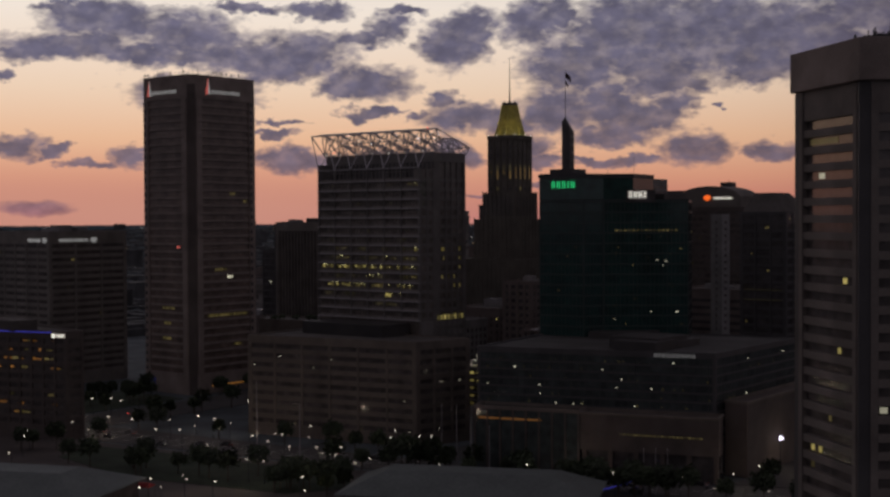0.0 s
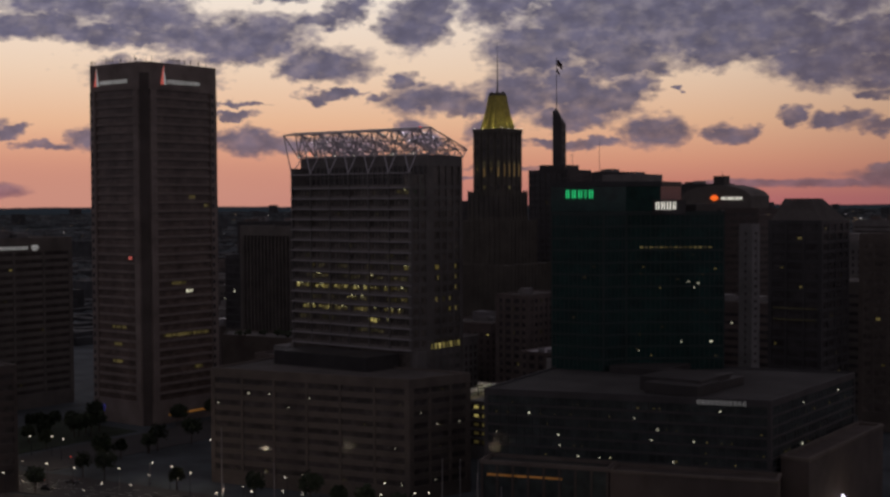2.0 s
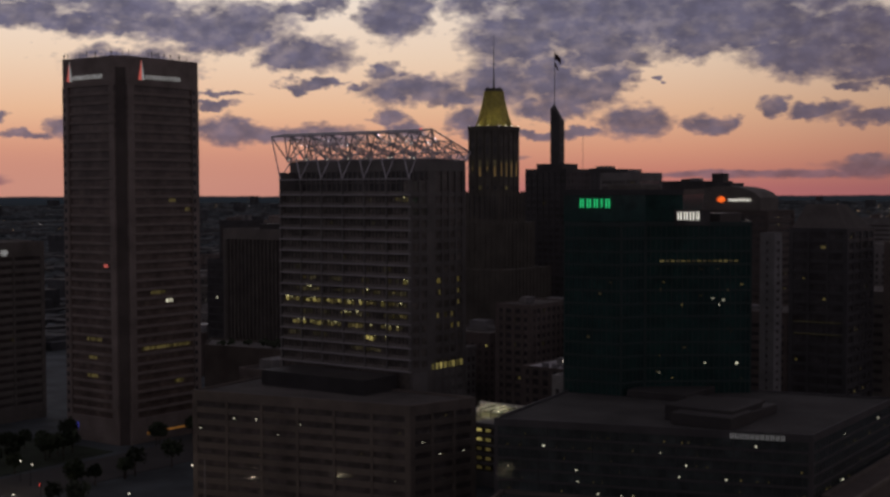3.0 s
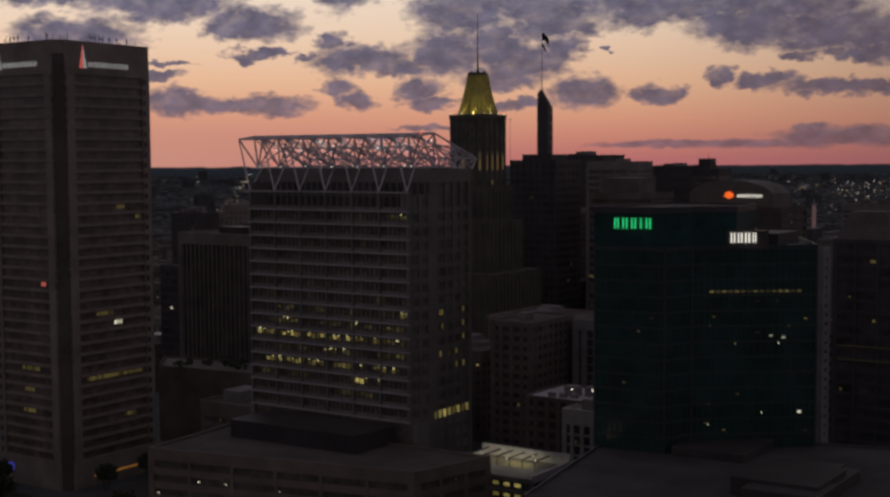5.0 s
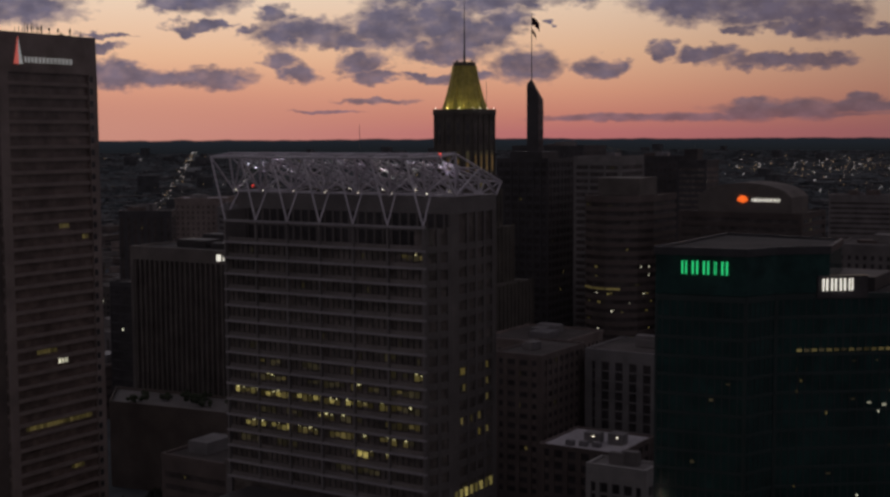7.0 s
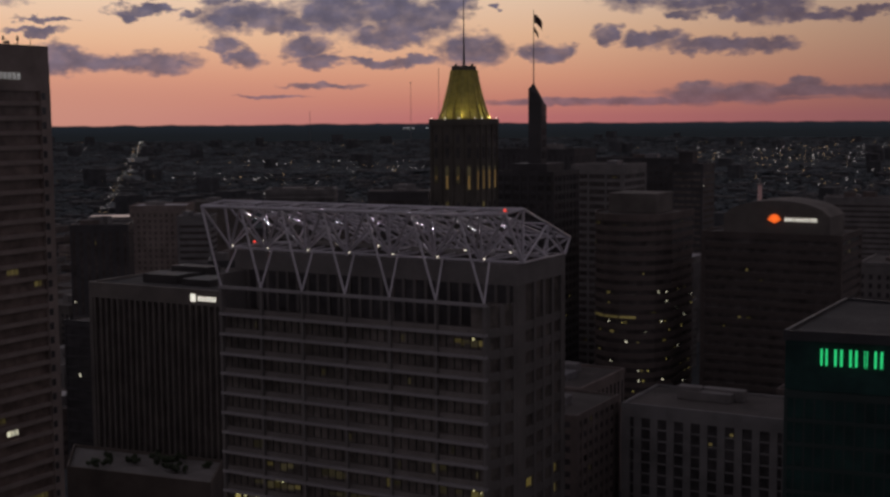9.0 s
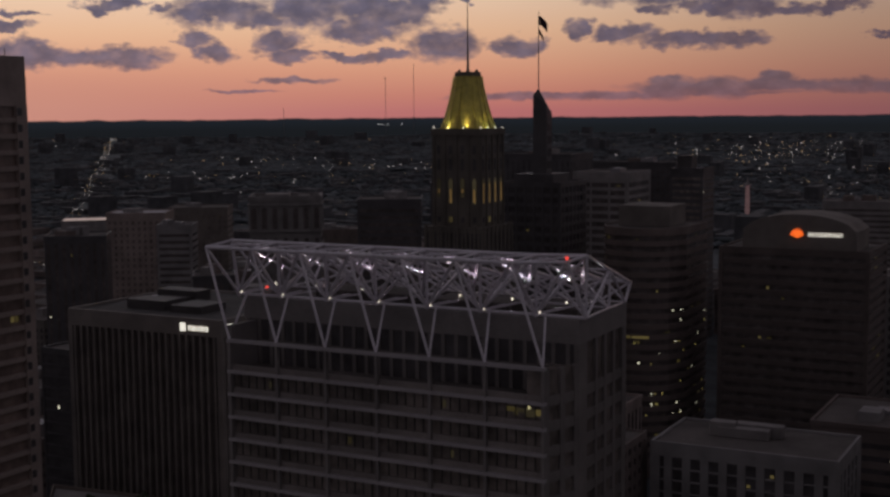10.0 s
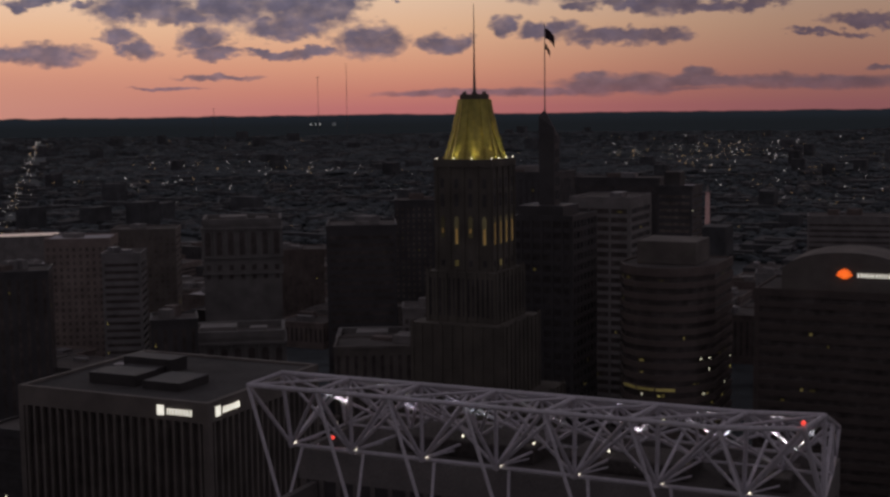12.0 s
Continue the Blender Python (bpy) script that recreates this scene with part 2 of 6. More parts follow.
M = dict(
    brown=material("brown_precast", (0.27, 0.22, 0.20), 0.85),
    precast=material("grey_precast", (0.225, 0.21, 0.205), 0.8),
    pale=material("pale_concrete", (0.235, 0.225, 0.225), 0.8),
    frame=material("painted_steel_frame", (0.345, 0.325, 0.335), 0.45, grain=2.0, vary=0.12),
    truss=material("pale_painted_steel", (0.61, 0.58, 0.63), 0.35, grain=2.0, vary=0.12, bump=0.1),
    limestone=material("limestone", (0.165, 0.148, 0.135), 0.85),
    brick=material("red_brown_brick", (0.155, 0.125, 0.115), 0.85),
    darkstone=material("dark_granite", (0.072, 0.068, 0.072), 0.6),
    # base raised so that dark windows look lifted by haze
    glass=material("dark_window_glass", (0.112, 0.098, 0.094), 0.12, grain=0.35, vary=0.3, bump=0.06, spec=0.6),
    concrete=material("cast_concrete", (0.19, 0.165, 0.15), 0.85),
    # leaf colour shifted to blue-grey: distance haze is painted into it
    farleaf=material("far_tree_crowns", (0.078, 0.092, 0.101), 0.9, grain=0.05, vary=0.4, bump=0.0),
    greenroof=material("grey_green_metal_roof", (0.115, 0.130, 0.124), 0.6, grain=1.0, vary=0.15),
    # stone that emits: the floodlighting is put into the material
    litpink=material("floodlit_stone", (0.4, 0.36, 0.34), 0.8, glow=(0.55, 0.25, 0.25), power=0.10, bump=0.0),
    floodblue=material("bluish_floodlight", (0.9, 0.9, 1.0), 0.4, glow=(0.85, 0.8, 1.0), power=2.5, bump=0.0),
    bronze=material("bronze_glass", (0.17, 0.128, 0.112), 0.25, grain=0.35, vary=0.3, bump=0.05),
    teal=material("green_tinted_glass", (0.019, 0.054, 0.049), 0.10, grain=0.35, vary=0.3, bump=0.05, spec=0.6),
    # lighter than black glass, the haze veil included in the base
    black=material("black_glass", (0.082, 0.076, 0.078), 0.12, grain=0.3, vary=0.3, bump=0.05),
    roof=material("gravel_roof", (0.105, 0.093, 0.088), 0.95, grain=2.5, vary=0.3, coarse=0.08),
    paleroof=material("white_membrane_roof", (0.50, 0.48, 0.50), 0.8, grain=0.8, vary=0.15),
    gold=material("gilded_copper_roof", (0.50, 0.43, 0.11), 0.45, metal=0.4, grain=0.5, vary=0.2),
    metal=material("dull_metal", (0.28, 0.27, 0.28), 0.5, metal=0.6),
    darkmetal=material("dark_metal", (0.06, 0.06, 0.065), 0.5, metal=0.3),
    louver=material("dark_louvre_metal", (0.055, 0.05, 0.05), 0.6),
    asphalt=material("asphalt", (0.065, 0.061, 0.061), 0.9, grain=3.0, vary=0.2, coarse=0.05),
    paving=material("brick_paving", (0.085, 0.07, 0.066), 0.9, grain=2.0, vary=0.25, coarse=0.06),
    # ground tone also carries the bluish haze of the far land
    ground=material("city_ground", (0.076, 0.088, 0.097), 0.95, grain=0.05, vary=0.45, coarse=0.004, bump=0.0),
    leaf=material("dark_summer_leaves", (0.045, 0.06, 0.032), 0.8, grain=0.6, vary=0.4, per_object=0.3),
    bark=material("bark", (0.09, 0.07, 0.055), 0.9),
    # masonry leans blue, with haze mixed into its base
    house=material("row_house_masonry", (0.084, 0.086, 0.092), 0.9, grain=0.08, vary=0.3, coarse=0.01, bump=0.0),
    white_paint=material("white_line_paint", (0.7, 0.7, 0.68), 0.7),
    lit=material("lit_office_window", (0.3, 0.28, 0.12), 0.4, glow=(0.62, 0.50, 0.15), power=0.27, per_object=0.75, bump=0.0),
    # pale base for blinds, with a haze veil painted in
    officeglass=material("blinded_office_glass", (0.17, 0.147, 0.133), 0.2, grain=0.5, vary=0.35, bump=0.05),
    darkrib=material("dark_rib_concrete", (0.20, 0.18, 0.165), 0.85),
    brown2=material("weathered_brown_precast", (0.160, 0.133, 0.116), 0.85),
    redcloth=material("red_canvas", (0.30, 0.03, 0.03), 0.9),
    # deck surface emits; the light falling on it is put into the material
    litdeck=material("lit_parking_deck", (0.5, 0.45, 0.45), 0.8, glow=(0.9, 0.68, 0.6), power=0.28, bump=0.0),
    litfaint=material("faint_office_window", (0.12, 0.11, 0.08), 0.4, glow=(0.5, 0.4, 0.16), power=0.03, per_object=0.6, bump=0.0),
    spandrel=material("dull_spandrel_panel", (0.20, 0.178, 0.166), 0.7),
    litdim=material("dim_office_window", (0.2, 0.18, 0.1), 0.4, glow=(0.55, 0.42, 0.12), power=0.07, per_object=0.7, bump=0.0),
    litwhite=material("white_lit_window", (0.5, 0.5, 0.45), 0.4, glow=(0.9, 0.85, 0.62), power=0.55, per_object=0.6, bump=0.0),
    litorange=material("orange_shop_light", (0.4, 0.2, 0.1), 0.4, glow=(0.85, 0.36, 0.06), power=0.11, per_object=0.6, bump=0.0),
    green=material("green_sign_light", (0.1, 0.6, 0.3), 0.4, glow=(0.02, 0.62, 0.19), power=0.85, bump=0.0),
    sign=material("white_sign_light", (0.8, 0.8, 0.8), 0.4, glow=(1.0, 0.95, 0.82), power=0.85, bump=0.0),
    signdim=material("faint_white_sign", (0.6, 0.6, 0.6), 0.4, glow=(0.80, 0.80, 0.78), power=0.22, bump=0.0),
    signfaint=material("dull_white_sign", (0.5, 0.5, 0.5), 0.4, glow=(0.80, 0.80, 0.78), power=0.10, bump=0.0),
    orange=material("orange_sign_light", (0.8, 0.2, 0.05), 0.4, glow=(1.0, 0.16, 0.02), power=0.85, bump=0.0),
    red=material("red_light", (0.8, 0.1, 0.05), 0.4, glow=(1.0, 0.08, 0.06), power=1.0, bump=0.0),
    redsign=material("dim_red_sign", (0.8, 0.1, 0.08), 0.4, glow=(0.75, 0.16, 0.13), power=0.45, bump=0.0),
    blue=material("blue_light", (0.1, 0.1, 0.7), 0.4, glow=(0.08, 0.08, 0.7), power=0.30, bump=0.0),
    lamp=material("street_lamp_glow", (0.9, 0.85, 0.7), 0.4, glow=(1.0, 0.90, 0.72), power=1.7, bump=0.0),
    lampwarm=material("far_warm_lamps", (0.9, 0.7, 0.4), 0.4, glow=(1.0, 0.66, 0.32), power=0.6, bump=0.0),
    lampcool=material("far_white_lamps", (0.9, 0.9, 0.9), 0.4, glow=(0.95, 0.90, 0.85), power=0.9, bump=0.0),
    carpaint=material("car_paint", (0.10, 0.10, 0.11), 0.35, per_object=0.8, bump=0.0),
    tyre=material("tyre_rubber", (0.02, 0.02, 0.02), 0.9, bump=0.0),
    flag=material("flag_cloth", (0.12, 0.08, 0.09), 0.9),
    darkroof=material("dark_bitumen_roof", (0.068, 0.064, 0.064), 0.95, grain=2.0, vary=0.35, coarse=0.08),
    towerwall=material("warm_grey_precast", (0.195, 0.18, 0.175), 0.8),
    # dark brown walls; on the corner slots it holds painted recess shade
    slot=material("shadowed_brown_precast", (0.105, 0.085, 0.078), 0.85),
    lawn=material("evening_lawn", (0.030, 0.042, 0.024), 0.95, grain=3.0, vary=0.4, coarse=0.1),
    # darker copy of towerwall: shade of the side walls put into the colour
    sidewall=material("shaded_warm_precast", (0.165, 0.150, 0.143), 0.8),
    sootstone=material("sooty_limestone", (0.125, 0.112, 0.096), 0.85),
    hotelglass=material("dark_hotel_glass", (0.060, 0.072, 0.072), 0.12, grain=0.35, vary=0.3, bump=0.05),
    whitewall=material("white_painted_wall", (0.62, 0.60, 0.62), 0.7, grain=0.8, vary=0.15),
    palefront=material("pale_painted_stone", (0.40, 0.385, 0.37), 0.8),
    tealband=material("dark_green_metal_band", (0.030, 0.048, 0.046), 0.4),
    palestone=material("weathered_pale_stone", (0.20, 0.19, 0.185), 0.85),
    litamber=material("amber_arched_window", (0.3, 0.2, 0.1), 0.4, glow=(0.75, 0.42, 0.12), power=0.11, per_object=0.5, bump=0.0),
    litceiling=material("ceiling_lamp_in_office", (0.5, 0.5, 0.4), 0.4, glow=(0.95, 0.86, 0.42), power=0.62, per_object=0.5, bump=0.0),
    cable=material("antenna_steel", (0.10, 0.095, 0.10), 0.6),
)


# ---- mesh tools ----
ORIGIN = {}


def thing(name, label, category, at, group="", kind=""):
    ob = new(name)
    ob.empty_display_size = 1.0
    ob.location = at
    ORIGIN[ob.name] = Vector(at)
    return tagged(ob, label, category, group, kind)


def part(name, bm, mat, parent, label="", kind=""):
    """Links a bmesh, drawn in world metres, as one mesh object under a thing or under a part."""
    base = ORIGIN[parent.name]
    bmesh.ops.translate(bm, verts=bm.verts, vec=-base)
    me = bpy.data.meshes.new(name)
    bm.to_mesh(me)
    bm.free()
    me.materials.append(mat)
    ob = new(name, me)
    ob.parent = parent
    ORIGIN[ob.name] = base
    return tagged(ob, label, kind=kind)


def again(ob, offset):
    """One more piece on the same mesh, moved by an offset, under the same parent."""
    c = new(ob.name.split(".")[0], ob.data)
    c.parent = ob.parent
    c.location = ob.location + Vector(offset)
    return c


def box(bm, x0, y0, z0, x1, y1, z1):
    v = [bm.verts.new((x, y, z)) for z in (z0, z1) for x, y in ((x0, y0), (x1, y0), (x1, y1), (x0, y1))]
    for f in ((3, 2, 1, 0), (4, 5, 6, 7), (0, 1, 5, 4), (1, 2, 6, 5), (2, 3, 7, 6), (3, 0, 4, 7)):
        bm.faces.new([v[i] for i in f])


def prism(bm, pts, z0, z1, top=None):
    low = [bm.verts.new((x, y, z0)) for x, y in pts]
    high = [bm.verts.new((x, y, z1)) for x, y in (top or pts)]
    n = len(pts)
    bm.faces.new(low[::-1])
    bm.faces.new(high)
    for i in range(n):
        bm.faces.new((low[i], low[(i + 1) % n], high[(i + 1) % n], high[i]))


def inset(pts, d):
    """The polygon (counter-clockwise) with its sides moved in by d."""
    n, out = len(pts), []
    for i in range(n):
        p, a, b = Vector(pts[i]), Vector(pts[i - 1]), Vector(pts[(i + 1) % n])
        u, w = (p - a).normalized(), (b - p).normalized()
        nu, nw = Vector((-u.y, u.x)), Vector((-w.y, w.x))
        k = nu + nw
        out.append(tuple(p + k * (d / max(0.3, 1 + nu.dot(nw)))))
    return out


def ring(bm, pts, d, z0, z1):
    """A wall of thickness d along the polygon."""
    inner, n = inset(pts, d), len(pts)
    rows = [[bm.verts.new((x, y, z)) for x, y in p] for p, z in ((pts, z0), (pts, z1), (inner, z1), (inner, z0))]
    for k in range(4):
        a, b = rows[k], rows[(k + 1) % 4]
        for i in range(n):
            bm.faces.new((a[i], a[(i + 1) % n], b[(i + 1) % n], b[i]))


def bar(bm, a, b, r=0.2, n=6, r2=None):
    a, b = Vector(a), Vector(b)
    w = (b - a).normalized()
    u = w.orthogonal().normalized()
    v = w.cross(u)
    rows = []
    for p, q in ((a, r), (b, r if r2 is None else r2)):
        rows.append([bm.verts.new(p + (u * math.cos(6.28319 * k / n) + v * math.sin(6.28319 * k / n)) * q) for k in range(n)])
    bm.faces.new(rows[0][::-1])
    bm.faces.new(rows[1])
    for k in range(n):
        bm.faces.new((rows[0][k], rows[0][(k + 1) % n], rows[1][(k + 1) % n], rows[1][k]))


def gem(bm, p, r):
    bmesh.ops.create_icosphere(bm, subdivisions=1, radius=r, matrix=Matrix.Translation(p))


def slab_on(bm, a, b, u0, u1, z0, z1, out0, out1):
    """A box standing on the wall that runs from a to b, between distances u0 and u1 along it, out0 to out1 metres before it."""
    a, b = Vector(a), Vector(b)
    w = (b - a).normalized()
    nrm = Vector((w.y, -w.x))
    q = [a + w * u + nrm * o for u, o in ((u0, out1), (u1, out1), (u1, out0), (u0, out0))]
    prism(bm, [(p.x, p.y) for p in q][::1], z0, z1)


def B():
    return bmesh.new()


def rect(x0, y0, x1, y1):
    return [(x0, y0), (x1, y0), (x1, y1), (x0, y1)]


def turned(cx, cy, w, d, deg):
    c, s = math.cos(radians(deg)), math.sin(radians(deg))
    return [(cx + x * c - y * s, cy + x * s + y * c) for x, y in ((-w / 2, -d / 2), (w / 2, -d / 2), (w / 2, d / 2), (-w / 2, d / 2))]


def office(name, label, pts, z1, floors, wall="precast", glass="glass", z0=0.0, band=0.45, proud=0.35, cap=3.0, base=5.0,
           piers=(), pier_w=0.9, corner=1.6, roof="roof", mullion=0.0, faces=None, category="office building", bands=True, units=3, lit=0, litmat="litdim"):
    """A block with glazing set back between floor bands, corner piers, a parapet and roof units. piers: spacing per side."""
    rng = random.Random(name + label)
    n = len(pts)
    at = (sum(p[0] for p in pts) / n, sum(p[1] for p in pts) / n, z0)
    ob = thing(name, label, category, at)
    bm = B()
    prism(bm, inset(pts, proud), z0, z1 - 0.9)
    part("glazing", bm, M[glass], ob, "dark glass behind the floor bands")
    if base:
        bm = B()
        prism(bm, pts, z0, z0 + base)
        part("ground_storey", bm, M[wall], ob)
    bm = B()
    ring(bm, pts, proud + 0.25, z1 - cap, z1)
    part("parapet", bm, M[wall], ob)
    bm = B()
    prism(bm, inset(pts, proud + 0.26), z1 - 0.9, z1 - 0.6)
    part("roof", bm, M[roof], ob)
    h = (z1 - cap - z0 - base) / floors
    if bands:
        bm = B()
        ring(bm, pts, proud + 0.2, z0 + base, z0 + base + band * h)
        first = part("floor_band", bm, M[wall], ob)
        for k in range(1, floors):
            again(first, (0, 0, k * h))
    for i in range(n):
        if faces is not None and i not in faces:
            continue
        a, b = Vector(pts[i]), Vector(pts[(i + 1) % n])
        length = (b - a).length
        if corner:
            for u in (0, length - corner):
                bm = B()
                slab_on(bm, a, b, u, u + corner, z0, z1 - cap, -proud - 0.1, 0.06)
                part("corner_pier", bm, M[wall], ob)
        step = piers[i] if i < len(piers) else 0
        if step:
            count = max(1, round(length / step))
            for k in range(1, count):
                bm = B()
                u = length * k / count
                slab_on(bm, a, b, u - pier_w / 2, u + pier_w / 2, z0 + base, z1 - cap, -proud - 0.1, 0.12)
                part("pier", bm, M[wall], ob)
        if mullion:
            bm = B()
            count = max(2, round(length / mullion))
            for k in range(1, count):
                u = length * k / count
                slab_on(bm, a, b, u - 0.09, u + 0.09, z0 + base, z1 - cap, -proud - 0.05, -proud * 0.35)
            part("mullions", bm, M["darkmetal"], ob, kind="stuff")
        for k in range(lit):
            f = rng.randrange(floors)
            u = rng.uniform(corner + 1, length - corner - 4)
            w = rng.choice((0.8, 1.2, 1.2, 2.2))
            zf = z0 + base + f * h
            bm = B()
            w *= 0.45 if litmat == "litwhite" else 0.8
            slab_on(bm, a, b, u, u + w, zf + band * h + 0.3, min(zf + h - 0.15, zf + band * h + rng.uniform(0.9, 1.5)), -proud, -proud + 0.05)
            part("lit_window", bm, M[litmat], ob)
    x0, x1 = min(p[0] for p in pts), max(p[0] for p in pts)
    y0, y1 = min(p[1] for p in pts), max(p[1] for p in pts)
    for k in range(units):
        bm = B()
        w, d, t = (x1 - x0) * rng.uniform(0.12, 0.28), (y1 - y0) * rng.uniform(0.12, 0.28), rng.uniform(1.8, 4.2)
        cx, cy = rng.uniform(x0 + 0.3 * (x1 - x0), x1 - 0.3 * (x1 - x0)), rng.uniform(y0 + 0.3 * (y1 - y0), y1 - 0.3 * (y1 - y0))
        box(bm, cx - w / 2, cy - d / 2, z1 - 0.6, cx + w / 2, cy + d / 2, z1 - 0.6 + t)
        bmesh.ops.bevel(bm, geom=bm.edges[:], offset=0.12, segments=1, affect="EDGES")
        part("roof_plant", bm, M[rng.choice(("metal", "roof", "precast")) if roof != "darkroof" else "louver"], ob)
    return ob


def bars_on(parent, a, b, u0, widths, z0, z1, mat, gap=0.35, out=0.25, name="sign_bar", label="plain glowing bar", slim=0.3):
    """A row of upright sign bars on the wall from a to b: two slim strokes for each wide character, slim in parts of its width."""
    u = u0
    for w in widths:
        strokes = ((0.0, w * slim), (w * (1 - slim), w)) if w > 0.45 and slim < 0.5 else ((0.0, w),)
        for p, q in strokes:
            bm = B()
            slab_on(bm, a, b, u + p, u + q, z0, z1, out - 0.15, out)
            part(name, bm, M[mat], parent, label)
        u += w + gap


# ---- ground: one sheet out to the last hills ----
def land_height(x, y):
    r = math.hypot(x + 100, y)
    rise = max(0.0, min(1.0, (r - 500) / 4200))
    bumps = noise.noise(Vector((x * 0.0011, y * 0.0011, 0.3))) * 16 + noise.noise(Vector((x * 0.004, y * 0.004, 2.3))) * 4
    return rise * 46 + min(1.0, max(0.0, (r - 500) / 900)) * bumps * (0.4 + 0.6 * rise) if r > 500 else 0.0


def build_ground():
    rings = [0, 60, 130, 220, 340, 480, 560, 650, 760, 900, 1060, 1250, 1450, 1700, 1950, 2250, 2550, 2900, 3250, 3600, 3950, 4250, 4550, 4850, 5300, 5900, 6700, 7700, 8700, 9500]
    seg = 120
    verts, faces = [(-100, 0, -0.05)], []
    for r in rings[1:]:
        for k in range(seg):
            a = 6.283185 * k / seg
            x, y = -100 + r * math.sin(a), r * math.cos(a)
            verts.append((x, y, land_height(x, y) - 0.05))
    for k in range(seg):
        faces.append((0, 1 + (k + 1) % seg, 1 + k))
    for i in range(len(rings) - 2):
        for k in range(seg):
            a, b = 1 + i * seg + k, 1 + i * seg + (k + 1) % seg
            faces.append((a, b, b + seg, a + seg))
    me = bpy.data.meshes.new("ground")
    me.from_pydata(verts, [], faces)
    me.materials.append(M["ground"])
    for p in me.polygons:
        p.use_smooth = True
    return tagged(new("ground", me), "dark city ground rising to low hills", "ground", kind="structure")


build_ground()


# ---- the truss-topped glass tower ----
BAY = 9.1
VZ = 105.0


def truss_tower():
    ob = thing("truss_topped_tower", "grey glass office tower with a white steel truss canopy", "office tower", (-27, 14, 0))
    # main block behind, front wing with an exposed frame
    bm = B()
    prism(bm, rect(-56.4, 7.9, 2.0, 26.6), 0, 107.6)
    part("glazing", bm, M["officeglass"], ob, "dark window glass")
    bm = B()
    prism(bm, rect(-54.3, 0.9, 0.0, 7.9), 0, 99.6)
    part("front_glazing", bm, M["officeglass"], ob, "dark window glass behind the frame")
    bm = B()
    ring(bm, rect(-57.0, 7.3, 2.5, 27.0), 0.7, 107.4, 111.0)
    part("parapet", bm, M["towerwall"], ob)
    bm = B()
    prism(bm, rect(-56.3, 8.0, 1.8, 26.3), 109.4, 109.8)
    part("roof", bm, M["roof"], ob)
    bm = B()
    prism(bm, rect(-54.5, 0.3, 0.2, 7.4), 99.62, 100.0)
    part("terrace_slab", bm, M["roof"], ob)
    # exposed frame: a band at each floor and a column at each bay
    floor_h = 3.7
    levels = [VZ - 0.35] + [VZ - 5.35 - 3.7 * k for k in range(16)]
    bm = B()
    box(bm, -55.0, -0.30, levels[0], 0.4, 0.55, levels[0] + 0.50)
    first = part("floor_beam", bm, M["frame"], ob, "pale painted steel beam")
    for z in levels[1:]:
        again(first, (0, 0, z - levels[0]))
    bm = B()
    box(bm, -54.3, 0.40, levels[1] - 0.02, 0.0, 0.85, levels[1] + 1.35)
    sp = part("spandrel", bm, M["spandrel"], ob, "dull grey spandrel panel")
    for z in levels[2:]:
        again(sp, (0, 0, z - levels[1]))
    for i in range(7):
        bm = B()
        x = -6 * BAY + i * BAY
        box(bm, x - 0.21, -0.20, 44.0, x + 0.21, 0.5, VZ)
        part("frame_column", bm, M["towerwall"], ob, "pale painted steel column")
    for i in range(6):
        bm = B()
        for j in range(1, 6):
            x = -6 * BAY + (i + j / 6) * BAY
            box(bm, x - 0.06, 0.70, 44.0, x + 0.06, 0.9, 99.6)
        part("mullions", bm, M["louver"], ob, kind="stuff")
    # canted wall beside the frame, then the side wall: piers and floor bands
    bm = B()
    prism(bm, [(-3, 1.2), (-0.1, 0.9), (2.0, 7.7), (-3, 8.2)], 0, 104.4)
    part("canted_glazing", bm, M["officeglass"], ob, "dark window glass")
    # these piers and bands take the precast with shade painted in
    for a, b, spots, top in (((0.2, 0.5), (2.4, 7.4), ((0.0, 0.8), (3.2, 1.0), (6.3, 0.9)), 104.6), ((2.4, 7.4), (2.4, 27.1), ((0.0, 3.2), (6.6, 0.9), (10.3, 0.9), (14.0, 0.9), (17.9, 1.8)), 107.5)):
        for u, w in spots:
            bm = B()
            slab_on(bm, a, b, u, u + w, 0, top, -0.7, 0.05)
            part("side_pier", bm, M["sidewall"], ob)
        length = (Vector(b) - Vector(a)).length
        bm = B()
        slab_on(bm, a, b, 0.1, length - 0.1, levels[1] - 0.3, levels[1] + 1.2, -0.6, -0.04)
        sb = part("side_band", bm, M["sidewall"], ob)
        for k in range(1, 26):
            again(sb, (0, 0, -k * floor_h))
    # set-back top piers use the same pre-shaded precast
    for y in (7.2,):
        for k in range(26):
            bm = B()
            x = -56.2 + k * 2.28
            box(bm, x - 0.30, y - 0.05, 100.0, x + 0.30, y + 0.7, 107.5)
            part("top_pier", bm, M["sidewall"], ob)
    bm = B()
    box(bm, -56.3, 7.45, 100.02, 1.9, 7.88, 107.38)
    part("top_storey_glass", bm, M["black"], ob, "dark glass of the set-back top storey")
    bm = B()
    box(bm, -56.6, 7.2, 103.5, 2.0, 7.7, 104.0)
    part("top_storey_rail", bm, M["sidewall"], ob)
    # left wall
    bm = B()
    box(bm, -55.2, 0.2, 0, -54.35, 7.15, 107.3)
    part("left_wall", bm, M["towerwall"], ob)
    # lower part
    bm = B()
    prism(bm, rect(-56.8, 1.0, 2.2, 27.0), 0, 44.0)
    part("lower_block", bm, M["towerwall"], ob)
    # lit rooms on the front, floor by floor
    PANE = BAY / 6
    rng = random.Random(5)
